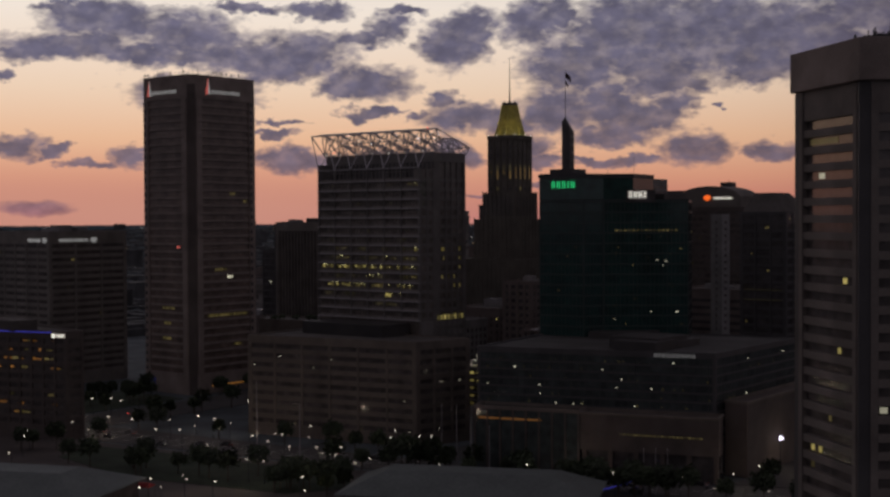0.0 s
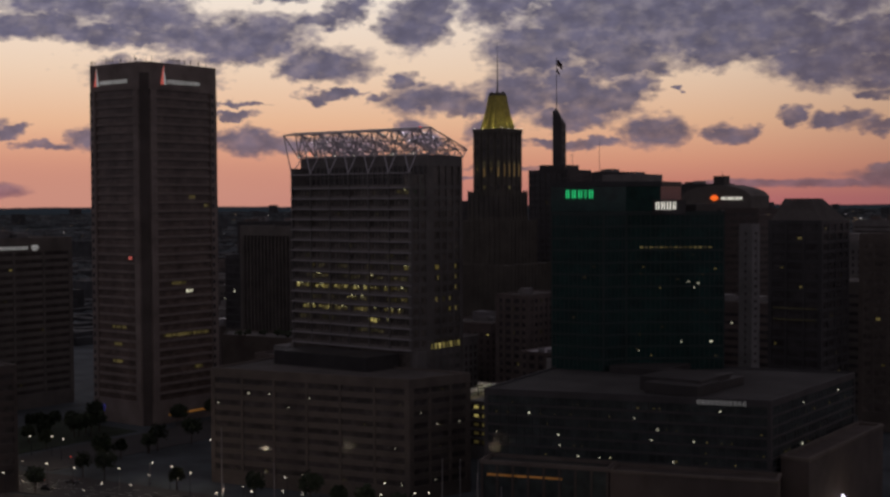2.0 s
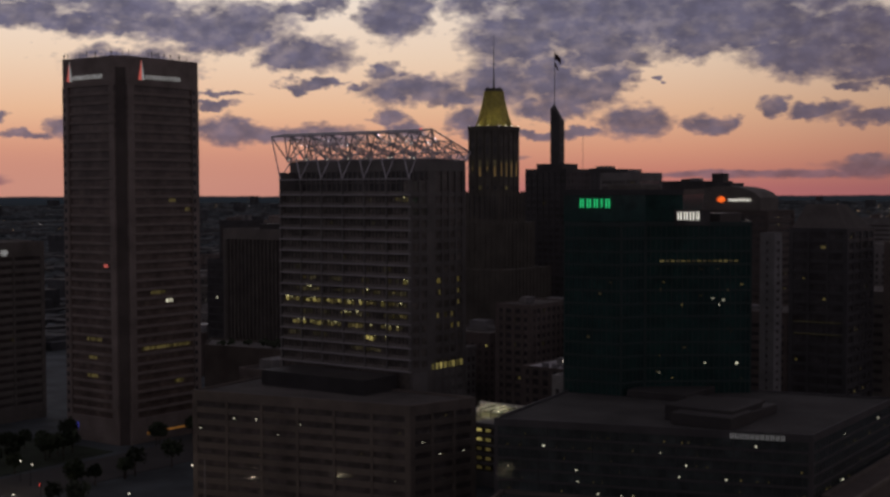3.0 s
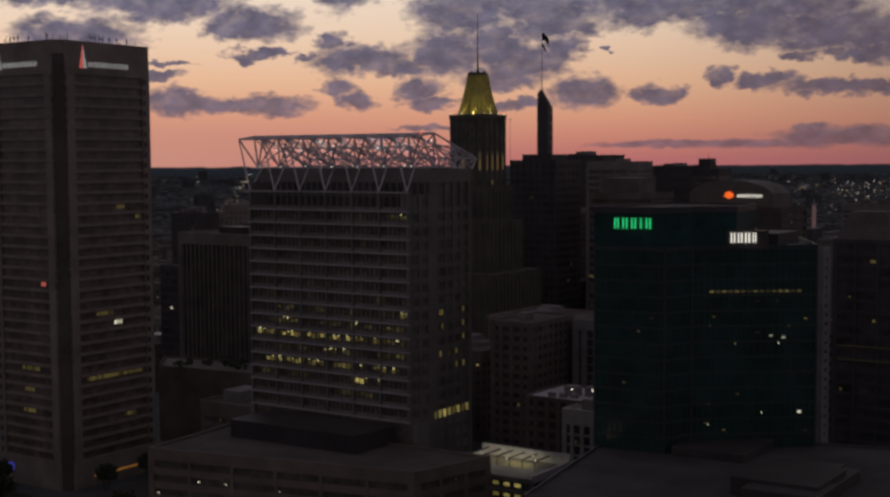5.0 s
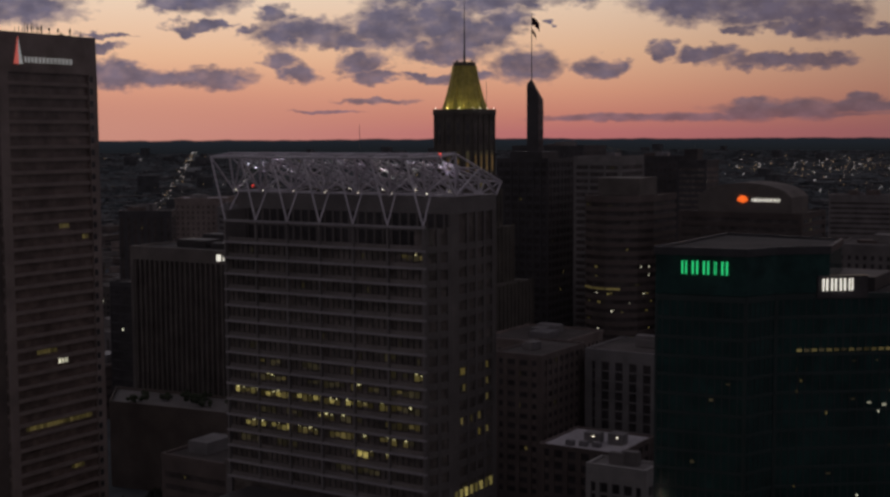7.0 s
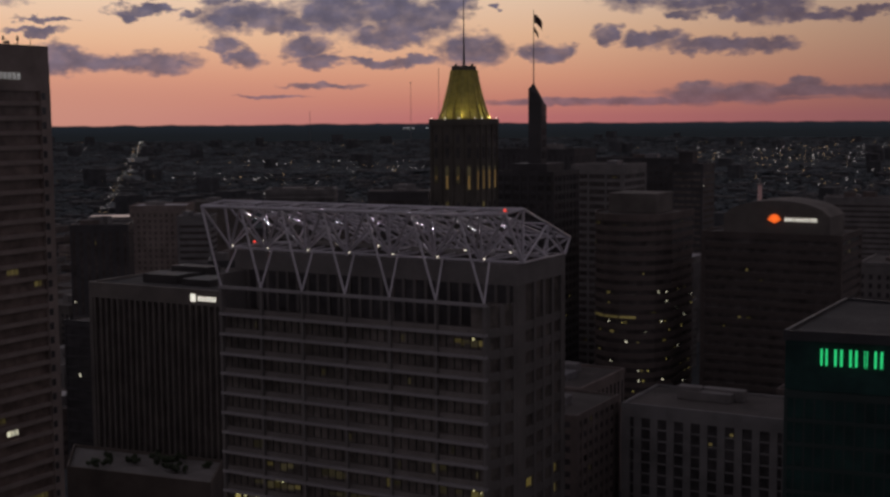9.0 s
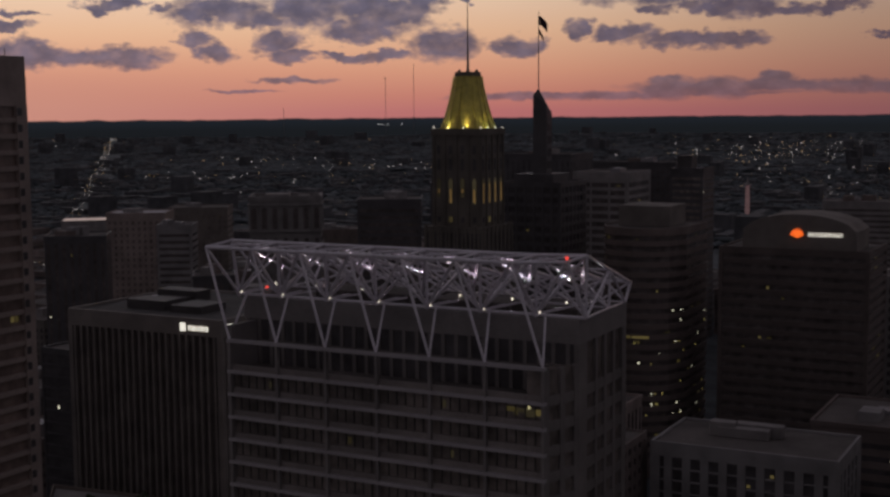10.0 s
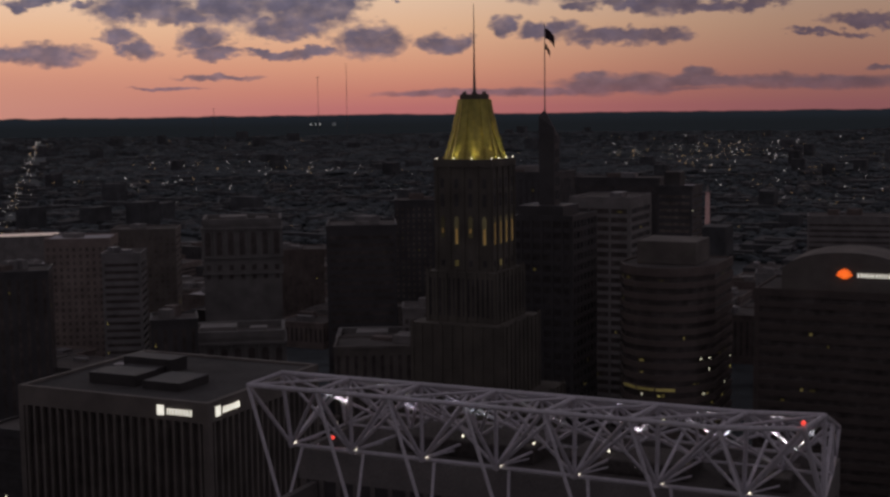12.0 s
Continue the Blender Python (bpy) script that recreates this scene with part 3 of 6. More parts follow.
    for k, spans in ((2, ((49.0, 54.0, "litdim"),)), (8, ((7, 9, "litfaint"), (44, 46, "litfaint"))), (9, ((10, 14, "litdim"), (22.7, 26, "litdim"), (36.2, 37.4, "litdim"), (46, 50, "litdim"), (52, 53.4, "lit"))),
                     (10, ((6.7, 15.6, "litdim"), (24, 33, "litfaint"), (36, 41, "litdim"), (46, 52.5, "litdim"))), (11, ((1, 14, "lit"), (15, 31, "lit"), (31, 42.5, "lit"), (44, 52, "litdim"))),
                     (12, ((9, 13, "litfaint"), (16, 21, "litfaint"), (27, 29.5, "lit"), (33, 38, "litdim"), (45, 52, "litdim"))),
                     (13, ((5, 9, "lit"), (9.5, 17.7, "lit"), (18.5, 25, "lit"), (29.5, 34, "lit"), (35.7, 39, "lit"), (43.5, 47, "lit"), (49, 52, "litdim"))),
                     (14, ((14, 19, "litfaint"), (36, 45.5, "lit"), (3, 9, "litfaint"))), (15, ((30, 41, "litfaint"),))):
        z = levels[k]
        for u0, u1, mat in spans:
            dim = {"lit": "litdim", "litdim": "litfaint"}.get(mat, mat)
            pane = int(u0 / PANE)
            while pane * PANE < u1:
                x = -6 * BAY + pane * PANE + 0.09
                pane += 1
                if rng.random() < 0.12:
                    continue
                w = 0.7 if mat == "litwhite" else PANE - 0.18
                bm = B()
                box(bm, x, 0.80, z + rng.choice((1.75, 2.0, 2.3)), x + w, 0.88, z + rng.uniform(2.8, 3.3))
                part("lit_window", bm, M[dim if rng.random() < 0.6 else mat], ob, "yellow lit office window")
                if mat in ("lit", "litdim") and rng.random() < (0.75 if mat == "lit" else 0.3):
                    bm = B()
                    v = x + rng.uniform(0.0, 0.5)
                    zz = z + rng.uniform(2.5, 3.1)
                    box(bm, v, 0.86, zz, v + rng.choice((0.35, 0.6, 0.8)), 0.93, zz + rng.choice((0.2, 0.3, 0.45)))
                    part("ceiling_lamp", bm, M["litceiling"], ob, "bright ceiling lamp behind the glass")
    for k in range(13):
        bm = B()
        x, z = -54 + rng.uniform(2, 52), levels[rng.randrange(2, 9)]
        box(bm, x, 0.80, z + 1.8, x + 0.5, 0.88, z + 2.8)
        part("lit_window", bm, M["litfaint"], ob, "faint office window")
    for k in range(8):
        bm = B()
        y = 8.6 + k * 2.2
        box(bm, 2.2, y, 44.3, 2.46, y + 1.1, 46.2)
        part("lit_window", bm, M["lit"], ob, "yellow lit office window")
    for k in range(26):
        f, y = rng.randrange(9, 14), rng.choice((2.2, 3.2, 5.6, 11.8, 12.8, 16, 19.5, 23))
        x = 0.0 if y < 7 else 2.0
        z = levels[f]
        bm = B()
        box(bm, x, y, z + 1.7, x + 0.06, y + 0.8, z + 3.2)
        part("lit_window", bm, M["litdim"], ob, "yellow lit office window")
    # canopy truss: front chord, ridge chord, roof chords and a low rear chord
    ft = [(-60.4 + i * BAY, 2.0, 119.5) for i in range(7)] + [(2.2, 3.4, 119.8)]
    bt = [(-58.4 + i * BAY, 6.2, 120.3) for i in range(7)] + [(3.6, 7.4, 120.4)]
    lf = [(-58.0, 7.4, 111.4)] + [(-49.8 + i * BAY, 7.4, 111.4) for i in range(6)] + [(3.6, 7.2, 111.4)]
    lb = [(-57.0 + i * BAY, 19.0, 111.3) for i in range(7)] + [(2.8, 18.5, 111.3)]
    rb = [(-57.0 + i * BAY, 30.3, 113.8) for i in range(7)] + [(1.8, 30.7, 113.7)]
    rl = [(-57.0 + i * BAY, 28.0, 110.8) for i in range(7)] + [(1.8, 28.3, 110.8)]

    def member(a, b, r, name="truss_member"):
        bm = B()
        bar(bm, a, b, r, 8)
        part(name, bm, M["truss"], ob)

    for chord, r in ((ft, 0.28), (bt, 0.27), (lf, 0.24), (lb, 0.18), (rb, 0.24), (rl, 0.18)):
        for a, b in zip(chord, chord[1:]):
            member(a, b, r, "chord")
    for i in range(7):
        v = (-6 * BAY + i * BAY, 0.0, VZ + 0.2)
        member(v, ft[i], 0.21, "raking_leg")
        member(v, (lf[i][0] + 1.5, 7.4, 111.3), 0.19, "raking_leg")
    for i in range(8):
        member(ft[i], bt[i], 0.24, "tie")
        member(lf[i], bt[i], 0.24, "post")
        member(bt[i], rb[i], 0.26, "rafter")
        member(rl[i], rb[i], 0.24, "post")
        member(lf[i], lb[i], 0.18, "tie")
        member(lb[i], rl[i], 0.18, "tie")
        mid = tuple(0.5 * (p + q) for p, q in zip(bt[i], rb[i]))
        member(lb[i], mid, 0.22, "post")
        member(lf[i], mid, 0.2, "diagonal")
        member(rl[i], mid, 0.2, "diagonal")
    for i in range(7):
        member(lf[i], ft[i], 0.24, "diagonal")
        member(lf[i], ft[i + 1], 0.24, "diagonal")
        member(lf[i], bt[i + 1], 0.22, "diagonal")
        member(lf[i + 1], bt[i], 0.18, "diagonal")
        member(lb[i], bt[i + 1], 0.2, "diagonal")
        member(lb[i + 1], bt[i], 0.2, "diagonal")
        member(rl[i], rb[i + 1], 0.2, "diagonal")
        member(rl[i + 1], rb[i], 0.2, "diagonal")
        member(ft[i], bt[i + 1], 0.16, "brace")
        member(bt[i], rb[i + 1], 0.16, "brace")
    mids = [tuple(0.5 * (p + q) for p, q in zip(bt[i], rb[i])) for i in range(8)]
    for i in range(7):
        member(mids[i], mids[i + 1], 0.2, "purlin")
        member(lb[i], mids[i + 1], 0.18, "diagonal")
        member(lb[i + 1], mids[i], 0.18, "diagonal")
    member(lf[7], ft[7], 0.3, "end_post")
    for i in range(7):
        bm = B()
        x, y, z = lf[i]
        gem(bm, (x + 0.6, y - 0.2, z + 0.35), 0.16)
        part("uplight", bm, M["lamp"], ob, "small white uplight")
        bm = B()
        gem(bm, (x, y, z), 0.52)
        part("node", bm, M["truss"], ob, "pale steel joint")
        bm = B()
        bar(bm, (x + 0.4, y - 0.1, z + 0.2), (x + 3.4, y + 1.3, z + 1.0), 0.15, 6, 0.1)
        part("lamp_bracket", bm, M["truss"], ob)
        bm = B()
        gem(bm, (x + 1.0, 16.5, 112.0), 0.16)
        part("uplight", bm, M["lamp"], ob, "small white uplight")
    # roof plant seen through the truss
    for x0, y0, x1, y1, h in ((-48, 15, -30, 23, 2.0), (-26, 15, -12, 22, 1.7), (-8, 15, -1, 22, 1.5)):
        bm = B()
        box(bm, x0, y0, 109.8, x1, y1, 109.8 + h)
        bmesh.ops.bevel(bm, geom=bm.edges[:], offset=0.15, segments=1, affect="EDGES")
        part("roof_plant", bm, M["roof"], ob)
    for p in (ft[7], (-52.5, 7.6, 112.1)):
        bm = B()
        gem(bm, (p[0], p[1], p[2] + 0.6), 0.28)
        part("warning_light", bm, M["red"], ob, "red aircraft warning light")
    return ob


truss_tower()
# the canopy's uplights stand at the front nodes and point up and back into the truss
for k in range(7):
    x = -58.0 if k == 0 else -58.9 + k * BAY
    lamp = bpy.data.lights.new("canopy_uplight", "SPOT")
    lamp.energy, lamp.color, lamp.spot_size, lamp.spot_blend, lamp.shadow_soft_size = 2700, (1.0, 0.93, 0.98), radians(60), 0.3, 0.06
    new("canopy_uplight", lamp).matrix_world = look((x + 3.5, 8.3, 112.7), (x + 4.6, 12.0, 118.8))


# ---- the brown octagonal-cornered tower ----
def brown_tower():
    x0, y0, x1, y1, c = -195.5, 17.6, -156.6, 62.0, 3.6
    pts = [(x0 + c, y0), (x1 - c, y0), (x1, y0 + c), (x1, y1 - c), (x1 - c, y1), (x0 + c, y1), (x0, y1 - c), (x0, y0 + c)]
    ob = office("brown_office_tower", "tall brown precast tower with ribbon windows and rooftop aerials", pts, 154.6, 36, "brown", "bronze",
                band=0.30, proud=0.7, cap=11.5, base=9.0, corner=0, units=0)
    # broad piers each side of the corner slots
    for i, (a, b) in enumerate(((0, 1), (2, 3), (4, 5), (6, 7))):
        pa, pb = Vector(pts[a]), Vector(pts[b])
        length = (pb - pa).length
        for u in (0.0, length - 3.2):
            bm = B()
            slab_on(bm, pa, pb, u, u + 3.2, 0, 143.2, -0.8, 0.25)
            part("broad_pier", bm, M["brown"], ob)
    # strips sit flush; the shade of a recess is put into their colour
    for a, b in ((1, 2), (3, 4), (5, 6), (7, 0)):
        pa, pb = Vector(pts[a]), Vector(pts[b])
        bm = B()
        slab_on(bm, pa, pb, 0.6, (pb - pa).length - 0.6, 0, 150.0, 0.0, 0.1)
        part("corner_slot", bm, M["slot"], ob, "corner slot with recess shade in its colour")
    rng = random.Random(3)
    for k in range(46):
        side = rng.choice((0, 0, 1, 1, 2))
        x = rng.uniform(x0 + 2, x1 - 2) if side != 1 else x1 - 1.2
        y = y0 + 1.2 if side == 0 else (rng.uniform(y0 + 2, y1 - 2) if side == 1 else y1 - 2)
        bm = B()
        bar(bm, (x, y, 153.0), (x, y, 155.2 + rng.uniform(0.6, 2.6)), 0.09, 5)
        if rng.random() < 0.4:
            box(bm, x - 0.25, y - 0.12, 155.6, x + 0.25, y + 0.12, 156.6)
        part("aerial", bm, M["cable"], ob)
    for a, b, u in (((x1, y0 + c), (x1, y1 - c), 34.2), ((x0 + c, y0), (x1 - c, y0), 0.5)):
        bm = B()
        slab_on(bm, a, b, u, u + 1.4, 10.5, 12.3, 0.0, 0.27)
        small = part("corner_window", bm, M["black"], ob, "small dark corner window")
        for k in range(1, 36):
            again(small, (0, 0, k * (154.6 - 11.5 - 9.0) / 36))
    # emblem and lettering as plain shapes on two faces
    for a, b, u0, k in (((x0 + c, y0), (x1 - c, y0), 3.0, 1.0), ((x1, y0 + c), (x1, y1 - c), 5.6, 1.0)):
        pa, pb = Vector(a), Vector(b)
        w = (pb - pa).normalized()
        nrm = Vector((w.y, -w.x))
        for s0, s1, mat in ((-1.6, 0.1, "redsign"), (0.1, 1.6, "signdim")):
            bm = B()
            base = pa + w * (u0 + 1.6) + nrm * 0.3
            tri = [(base + w * s0, 145.4), (base + w * s1, 145.4), (base, 153.2)]
            f = [bm.verts.new((p.x, p.y, z)) for p, z in tri]
            g = [bm.verts.new((p.x - nrm.x * 0.2, p.y - nrm.y * 0.2, z)) for p, z in tri]
            bm.faces.new(f)
            bm.faces.new(g[::-1])
            for i in range(3):
                bm.faces.new((f[i], g[i], g[(i + 1) % 3], f[(i + 1) % 3]))
            part("emblem", bm, M[mat], ob, "pyramid emblem in red and white")
        bars_on(ob, a, b, u0 + 4.0, [1.6] + [0.85] * 11, 145.9, 147.6, "signdim", 0.62, 0.3)
    # a few lit windows
    for face, u, f, w, mat in ((1, 8, 13, 7, "litdim"), (1, 16, 12, 3, "litwhite"), (1, 27, 22, 2, "litdim"), (1, 18, 23, 3, "litdim"),
                               (0, 9, 8, 8, "litdim"), (0, 10, 6, 5, "litdim"), (0, 9, 4, 6, "litdim"), (1, 3, 7, 26, "litdim"), (1, 20, 3, 4, "litdim"), (0, 20, 16, 2, "redsign")):
        a, b = ((x0 + c, y0), (x1 - c, y0)) if face == 0 else ((x1, y0 + c), (x1, y1 - c))
        h = (154.6 - 11.5 - 9.0) / 36
        u1 = u
        while u1 < u + w:
            bm = B()
            slab_on(bm, a, b, 3.4 + u1, 4.4 + u1, 9 + f * h + 0.56 * h, 9 + f * h + 0.93 * h, -0.7, -0.62)
            part("lit_window", bm, M[mat], ob, "dimly lit office window")
            u1 += 1.3
    bm = B()
    slab_on(bm, (x1, y0 + c), (x1, y1 - c), 8, 30, 3.2, 4.0, 0.02, 0.12)
    part("shop_light", bm, M["litorange"], ob, "orange light over the entrance")
    bm = B()
    slab_on(bm, (x0 + c, y0), (x1 - c, y0), 3, 7, 4.2, 7.0, 0.02, 0.12)
    part("blue_display", bm, M["blue"], ob, "blue lit display")
    return ob


brown_tower()

# ---- low precast block in front of the truss tower, with a louvred roof box ----
low = office("low_office_block", "low brown precast office block with long ribbon windows", [(-54, -41), (20, -25.5), (26, -1.0), (-58, -6.0)], 39.2, 9,
             "brown2", "glass", band=0.5, proud=0.5, cap=3.2, base=3.0, corner=1.8, piers=(12.6, 9.0), units=0)
bm = B()
prism(bm, [(-47, -17.5), (-5, -16.5), (-4, -1.0), (-47, -2.0)], 38.3, 43.4)
rng = random.Random(17)
for k in range(34):
    a, b = ((-54, -41), (20, -25.5)) if rng.random() < 0.75 else ((20, -25.5), (26, -1.0))
    u = rng.uniform(2, (Vector(b) - Vector(a)).length - 3)
    z = 3 + rng.randrange(9) * 3.67 + rng.uniform(2.0, 2.9)
    dot = B()
    slab_on(dot, a, b, u, u + rng.choice((0.25, 0.35, 0.6)), z, z + 0.28, -0.5, -0.42)
    part("lit_window", dot, M[rng.choice(("litwhite", "litdim", "litdim"))], low, "small lit window")
lb_box = part("louvre_house", bm, M["louver"], low, "dark louvred plant house")
for k in range(34):
    bm = B()
    slab_on(bm, (-47, -17.5), (-5, -16.5), 0.6 + k * 1.24, 0.8 + k * 1.24, 38.4, 43.2, 0, 0.18)
    part("louvre_post", bm, M["darkmetal"], lb_box)


# ---- dark green glass tower with two signs ----
def green_tower():
    low_pts = [(44.5, 19.2), (63.0, 21.6), (66.5, 30.0), (92.0, 49.6), (76.0, 82.0), (46.0, 80.0)]
    ob = office("green_glass_tower", "dark green glass tower with lit roof signs", low_pts, 91.6, 22, "tealband", "teal", band=0.16, proud=0.12,
                cap=1.2, base=4.0, corner=0.5, mullion=1.6, units=3, roof="darkroof")
    top = [(44.5, 19.2), (63.0, 21.6), (66.5, 30.0), (75.4, 36.9), (72.6, 57.0), (45.0, 61.0)]
    bm = B()
    prism(bm, top, 91.7, 100.6)
    part("upper_glazing", bm, M["teal"], ob)
    bm = B()
    ring(bm, inset(top, -0.25), 0.6, 99.8, 101.4)
    part("upper_parapet", bm, M["darkmetal"], ob)
    bm = B()
    prism(bm, inset(top, 0.4), 100.6, 100.9)
    part("upper_roof", bm, M["darkroof"], ob)
    bars_on(ob, (44.5, 19.2), (63.0, 21.6), 5.5, (1.1, 1.3, 1.25, 0.5, 1.3), 96.0, 98.7, "green", 1.0, 0.4, label="plain green glowing bar")
    bars_on(ob, (66.5, 30.0), (92.0, 49.6), 9.6, (1.15, 1.15, 1.25, 0.9), 92.2, 94.7, "sign", 0.68, 0.6, label="plain white glowing bar")
    bm = B()
    slab_on(bm, (66.5, 30.0), (92.0, 49.6), 8.6, 19.4, 90.6, 95.3, -0.5, 0.25)
    part("sign_wall", bm, M["black"], ob, "dark wall behind the white sign")
    rng = random.Random(8)
    for k in range(15):
        bm = B()
        slab_on(bm, (66.5, 30.0), (92.0, 49.6), 4.5 + k * 1.6, 5.6 + k * 1.6, 79.6, 80.2, 0.0, 0.1)
        part("lit_window", bm, M["litdim" if rng.random() < 0.6 else "litfaint"], ob, "thin line of yellow light")
    for k in range(26):
        i = rng.choice((0, 2, 2, 2))
        a, b = Vector(low_pts[i]), Vector(low_pts[i + 1])
        u = rng.uniform(1, (b - a).length - 2)
        z = rng.uniform(44, 78)
        bm = B()
        slab_on(bm, a, b, u, u + rng.choice((0.35, 0.5, 0.9)), z, z + rng.choice((0.35, 0.6)), 0, 0.08)
        part("lit_window", bm, M[rng.choice(("litfaint", "litfaint", "litdim", "litwhite"))], ob)
    return ob


green_tower()

# ---- dark glass hotel and arcade block along the main street ----
gal = office("glass_hotel_block", "long dark glass hotel block with scattered lit rooms", [(55, -34), (133, -8.5), (131, 62), (42, 40)], 40.5, 10,
             "darkstone", "hotelglass", band=0.22, proud=0.2, cap=2.0, base=9.0, corner=1.0, mullion=2.4, units=5, lit=0, roof="darkroof")
rng = random.Random(12)
for k in range(105):
    a, b = (Vector((55, -34)), Vector((133, -8.5))) if rng.random() < 0.75 else (Vector((133, -8.5)), Vector((131, 62)))
    f = rng.randrange(10)
    u = rng.uniform(1, (b - a).length - 2)
    bm = B()
    z = 9 + f * 2.95 + 1.0
    slab_on(bm, a, b, u, u + rng.choice((0.25, 0.35, 0.5)), z, z + rng.choice((0.3, 0.45)), -0.05, 0.08)
    part("lit_window", bm, M[rng.choice(("litfaint", "litdim", "litdim", "litwhite"))], gal, "lit hotel room window")
bars_on(gal, (55, -34), (133, -8.5), 62.0, [0.8] * 11, 38.6, 39.9, "signfaint", 0.45, 0.35, label="plain white sign bar")

# ---- gilded-roof stone tower ----
def gold_tower():
    cx, cy = -142.3, 257.5
    ob = thing("gilded_roof_tower", "stepped limestone tower with a floodlit gilded roof", "office tower", (cx, cy, 0))

    def sq(w, d=None):
        return rect(cx - w / 2, cy - (d or w) / 2, cx + w / 2, cy + (d or w) / 2)

    for w, d, z0, z1 in ((44, 44, 0, 60), (31, 32, 60, 84), (23.5, 24, 84, 100), (19.0, 19.0, 100, 133.6)):
        bm = B()
        prism(bm, sq(w, d), z0, z1)
        part("shaft", bm, M["sootstone"], ob)
        # upright ribs
        for s in range(4):
            n = 4 if w == 19.0 else int(w / 3.2)
            p = sq(w, d)
            a, b = Vector(p[s]), Vector(p[(s + 1) % 4])
            length = (b - a).length
            for k in range(n + 1):
                bm = B()
                u = min(length - 0.8, max(0.0, length * k / n - 0.4))
                slab_on(bm, a, b, u, u + 0.8, z0, z1 + (0.8 if k % 3 == 0 else 0.0), 0.0, 0.45)
                part("rib", bm, M["sootstone"], ob)
    bm = B()
    ring(bm, sq(20.0), 0.9, 132.6, 135.0)
    part("cornice", bm, M["sootstone"], ob)
    # steep roof in four concave lifts
    prof = ((9.3, 134.6), (7.9, 138.6), (6.5, 144.0), (5.3, 149.5), (4.7, 153.6))
    for (r0, za), (r1, zb) in zip(prof, prof[1:]):
        bm = B()
        oct0 = [(cx + r0 * 1.06 * math.sin(radians(22.5 + 45 * k)) * -1, cy + r0 * 1.06 * math.cos(radians(22.5 + 45 * k))) for k in range(8)]
        oct1 = [(cx + r1 * 1.06 * math.sin(radians(22.5 + 45 * k)) * -1, cy + r1 * 1.06 * math.cos(radians(22.5 + 45 * k))) for k in range(8)]
        prism(bm, oct0, za, zb, oct1)
        part("gilded_lift", bm, M["gold"], ob, "gilded copper roof")
    for k in range(16):
        bm = B()
        s, c = -math.sin(radians(22.5 * k)), math.cos(radians(22.5 * k))
        s, c = (s * 0.94, c * 0.94) if k % 2 == 0 else (s, c)
        for (r0, za), (r1, zb) in zip(prof, prof[1:]):
            bar(bm, (cx + r0 * 1.08 * s, cy + r0 * 1.08 * c, za), (cx + r1 * 1.08 * s, cy + r1 * 1.08 * c, zb), 0.28, 5)
        part("roof_rib", bm, M["gold"], ob)
    bm = B()
    prism(bm, sq(7.0), 153.4, 155.2)
    part("lantern", bm, M["sootstone"], ob)
    for k in range(6):
        bm = B()
        a = radians(60 * k)
        gem(bm, (cx + 3.6 * math.cos(a), cy + 3.6 * math.sin(a), 155.6), 0.55)
        part("finial", bm, M["sootstone"], ob)
    bm = B()
    bar(bm, (cx, cy, 155), (cx, cy, 164), 0.55, 8, 0.3)
    bar(bm, (cx, cy, 164), (cx, cy, 183.5), 0.3, 8, 0.08)
    part("mast", bm, M["cable"], ob)
    # tall arched lights under the cornice
    for s in range(4):
        p = sq(19.0)
        a, b = Vector(p[s]), Vector(p[(s + 1) % 4])
        for k in range(4):
            u = 1.65 + k * 4.75
            tall = s % 2 == 1 or k % 2 == 1
            arch = [(u, 108.2 if tall else 110.5), (u + 1.5, 108.2 if tall else 110.5), (u + 1.5, 116.2), (u + 1.2, 117.0), (u + 0.75, 117.4), (u + 0.3, 117.0), (u, 116.2)]
            w = (b - a).normalized()
            nrm = Vector((w.y, -w.x))
            bm = B()
            rows = [[bm.verts.new((*(a + w * q + nrm * o), z)) for q, z in arch] for o in (0.02, 0.14)]
            bm.faces.new(rows[0][::-1])
            bm.faces.new(rows[1])
            for m in range(7):
                bm.faces.new((rows[0][m], rows[0][(m + 1) % 7], rows[1][(m + 1) % 7], rows[1][m]))
            part("arched_window", bm, M["litfaint"], ob, "tall arched window glowing faintly amber")
            bm = B()
            slab_on(bm, a, b, u + 0.45, u + 1.1, 108.6 if tall else 112.0, 115.4 if s % 2 else 113.4, 0.12, 0.2)
            part("lit_window", bm, M["litamber"], ob, "tall window lit amber")
            for z0, z1, mat in ((120.2, 124.2, "black"), (126.0, 129.0, "black"), (101.5, 103.4, "litdim" if k == 1 else "black")):
                bm = B()
                slab_on(bm, a, b, u + 0.1, u + 1.4, z0, z1, 0.02, 0.1)
                part("window", bm, M[mat], ob)
        # floodlight heads on the ledge
        for u in (0.4, 6.4, 12.4):
            bm = B()
            gem(bm, tuple(a + (b - a).normalized() * u) + (135.3,), 0.24)
            part("floodlight_head", bm, M["lamp"], ob, "small white floodlight")
        for k in range(14):
            bm = B()
            slab_on(bm, (cx - 11.75, cy - 12), (cx + 11.75, cy - 12), 0.9 + k * 1.63, 1.6 + k * 1.63, 86, 98, 0.02, 0.08) if s == 0 else slab_on(
                bm, (cx + 11.75, cy - 12), (cx + 11.75, cy + 12), 0.9 + k * 1.65, 1.6 + k * 1.65, 86, 98, 0.02, 0.08)
            if s > 1:
                bm.free()
                continue
            part("window", bm, M["black"], ob)
    return ob


gold_tower()
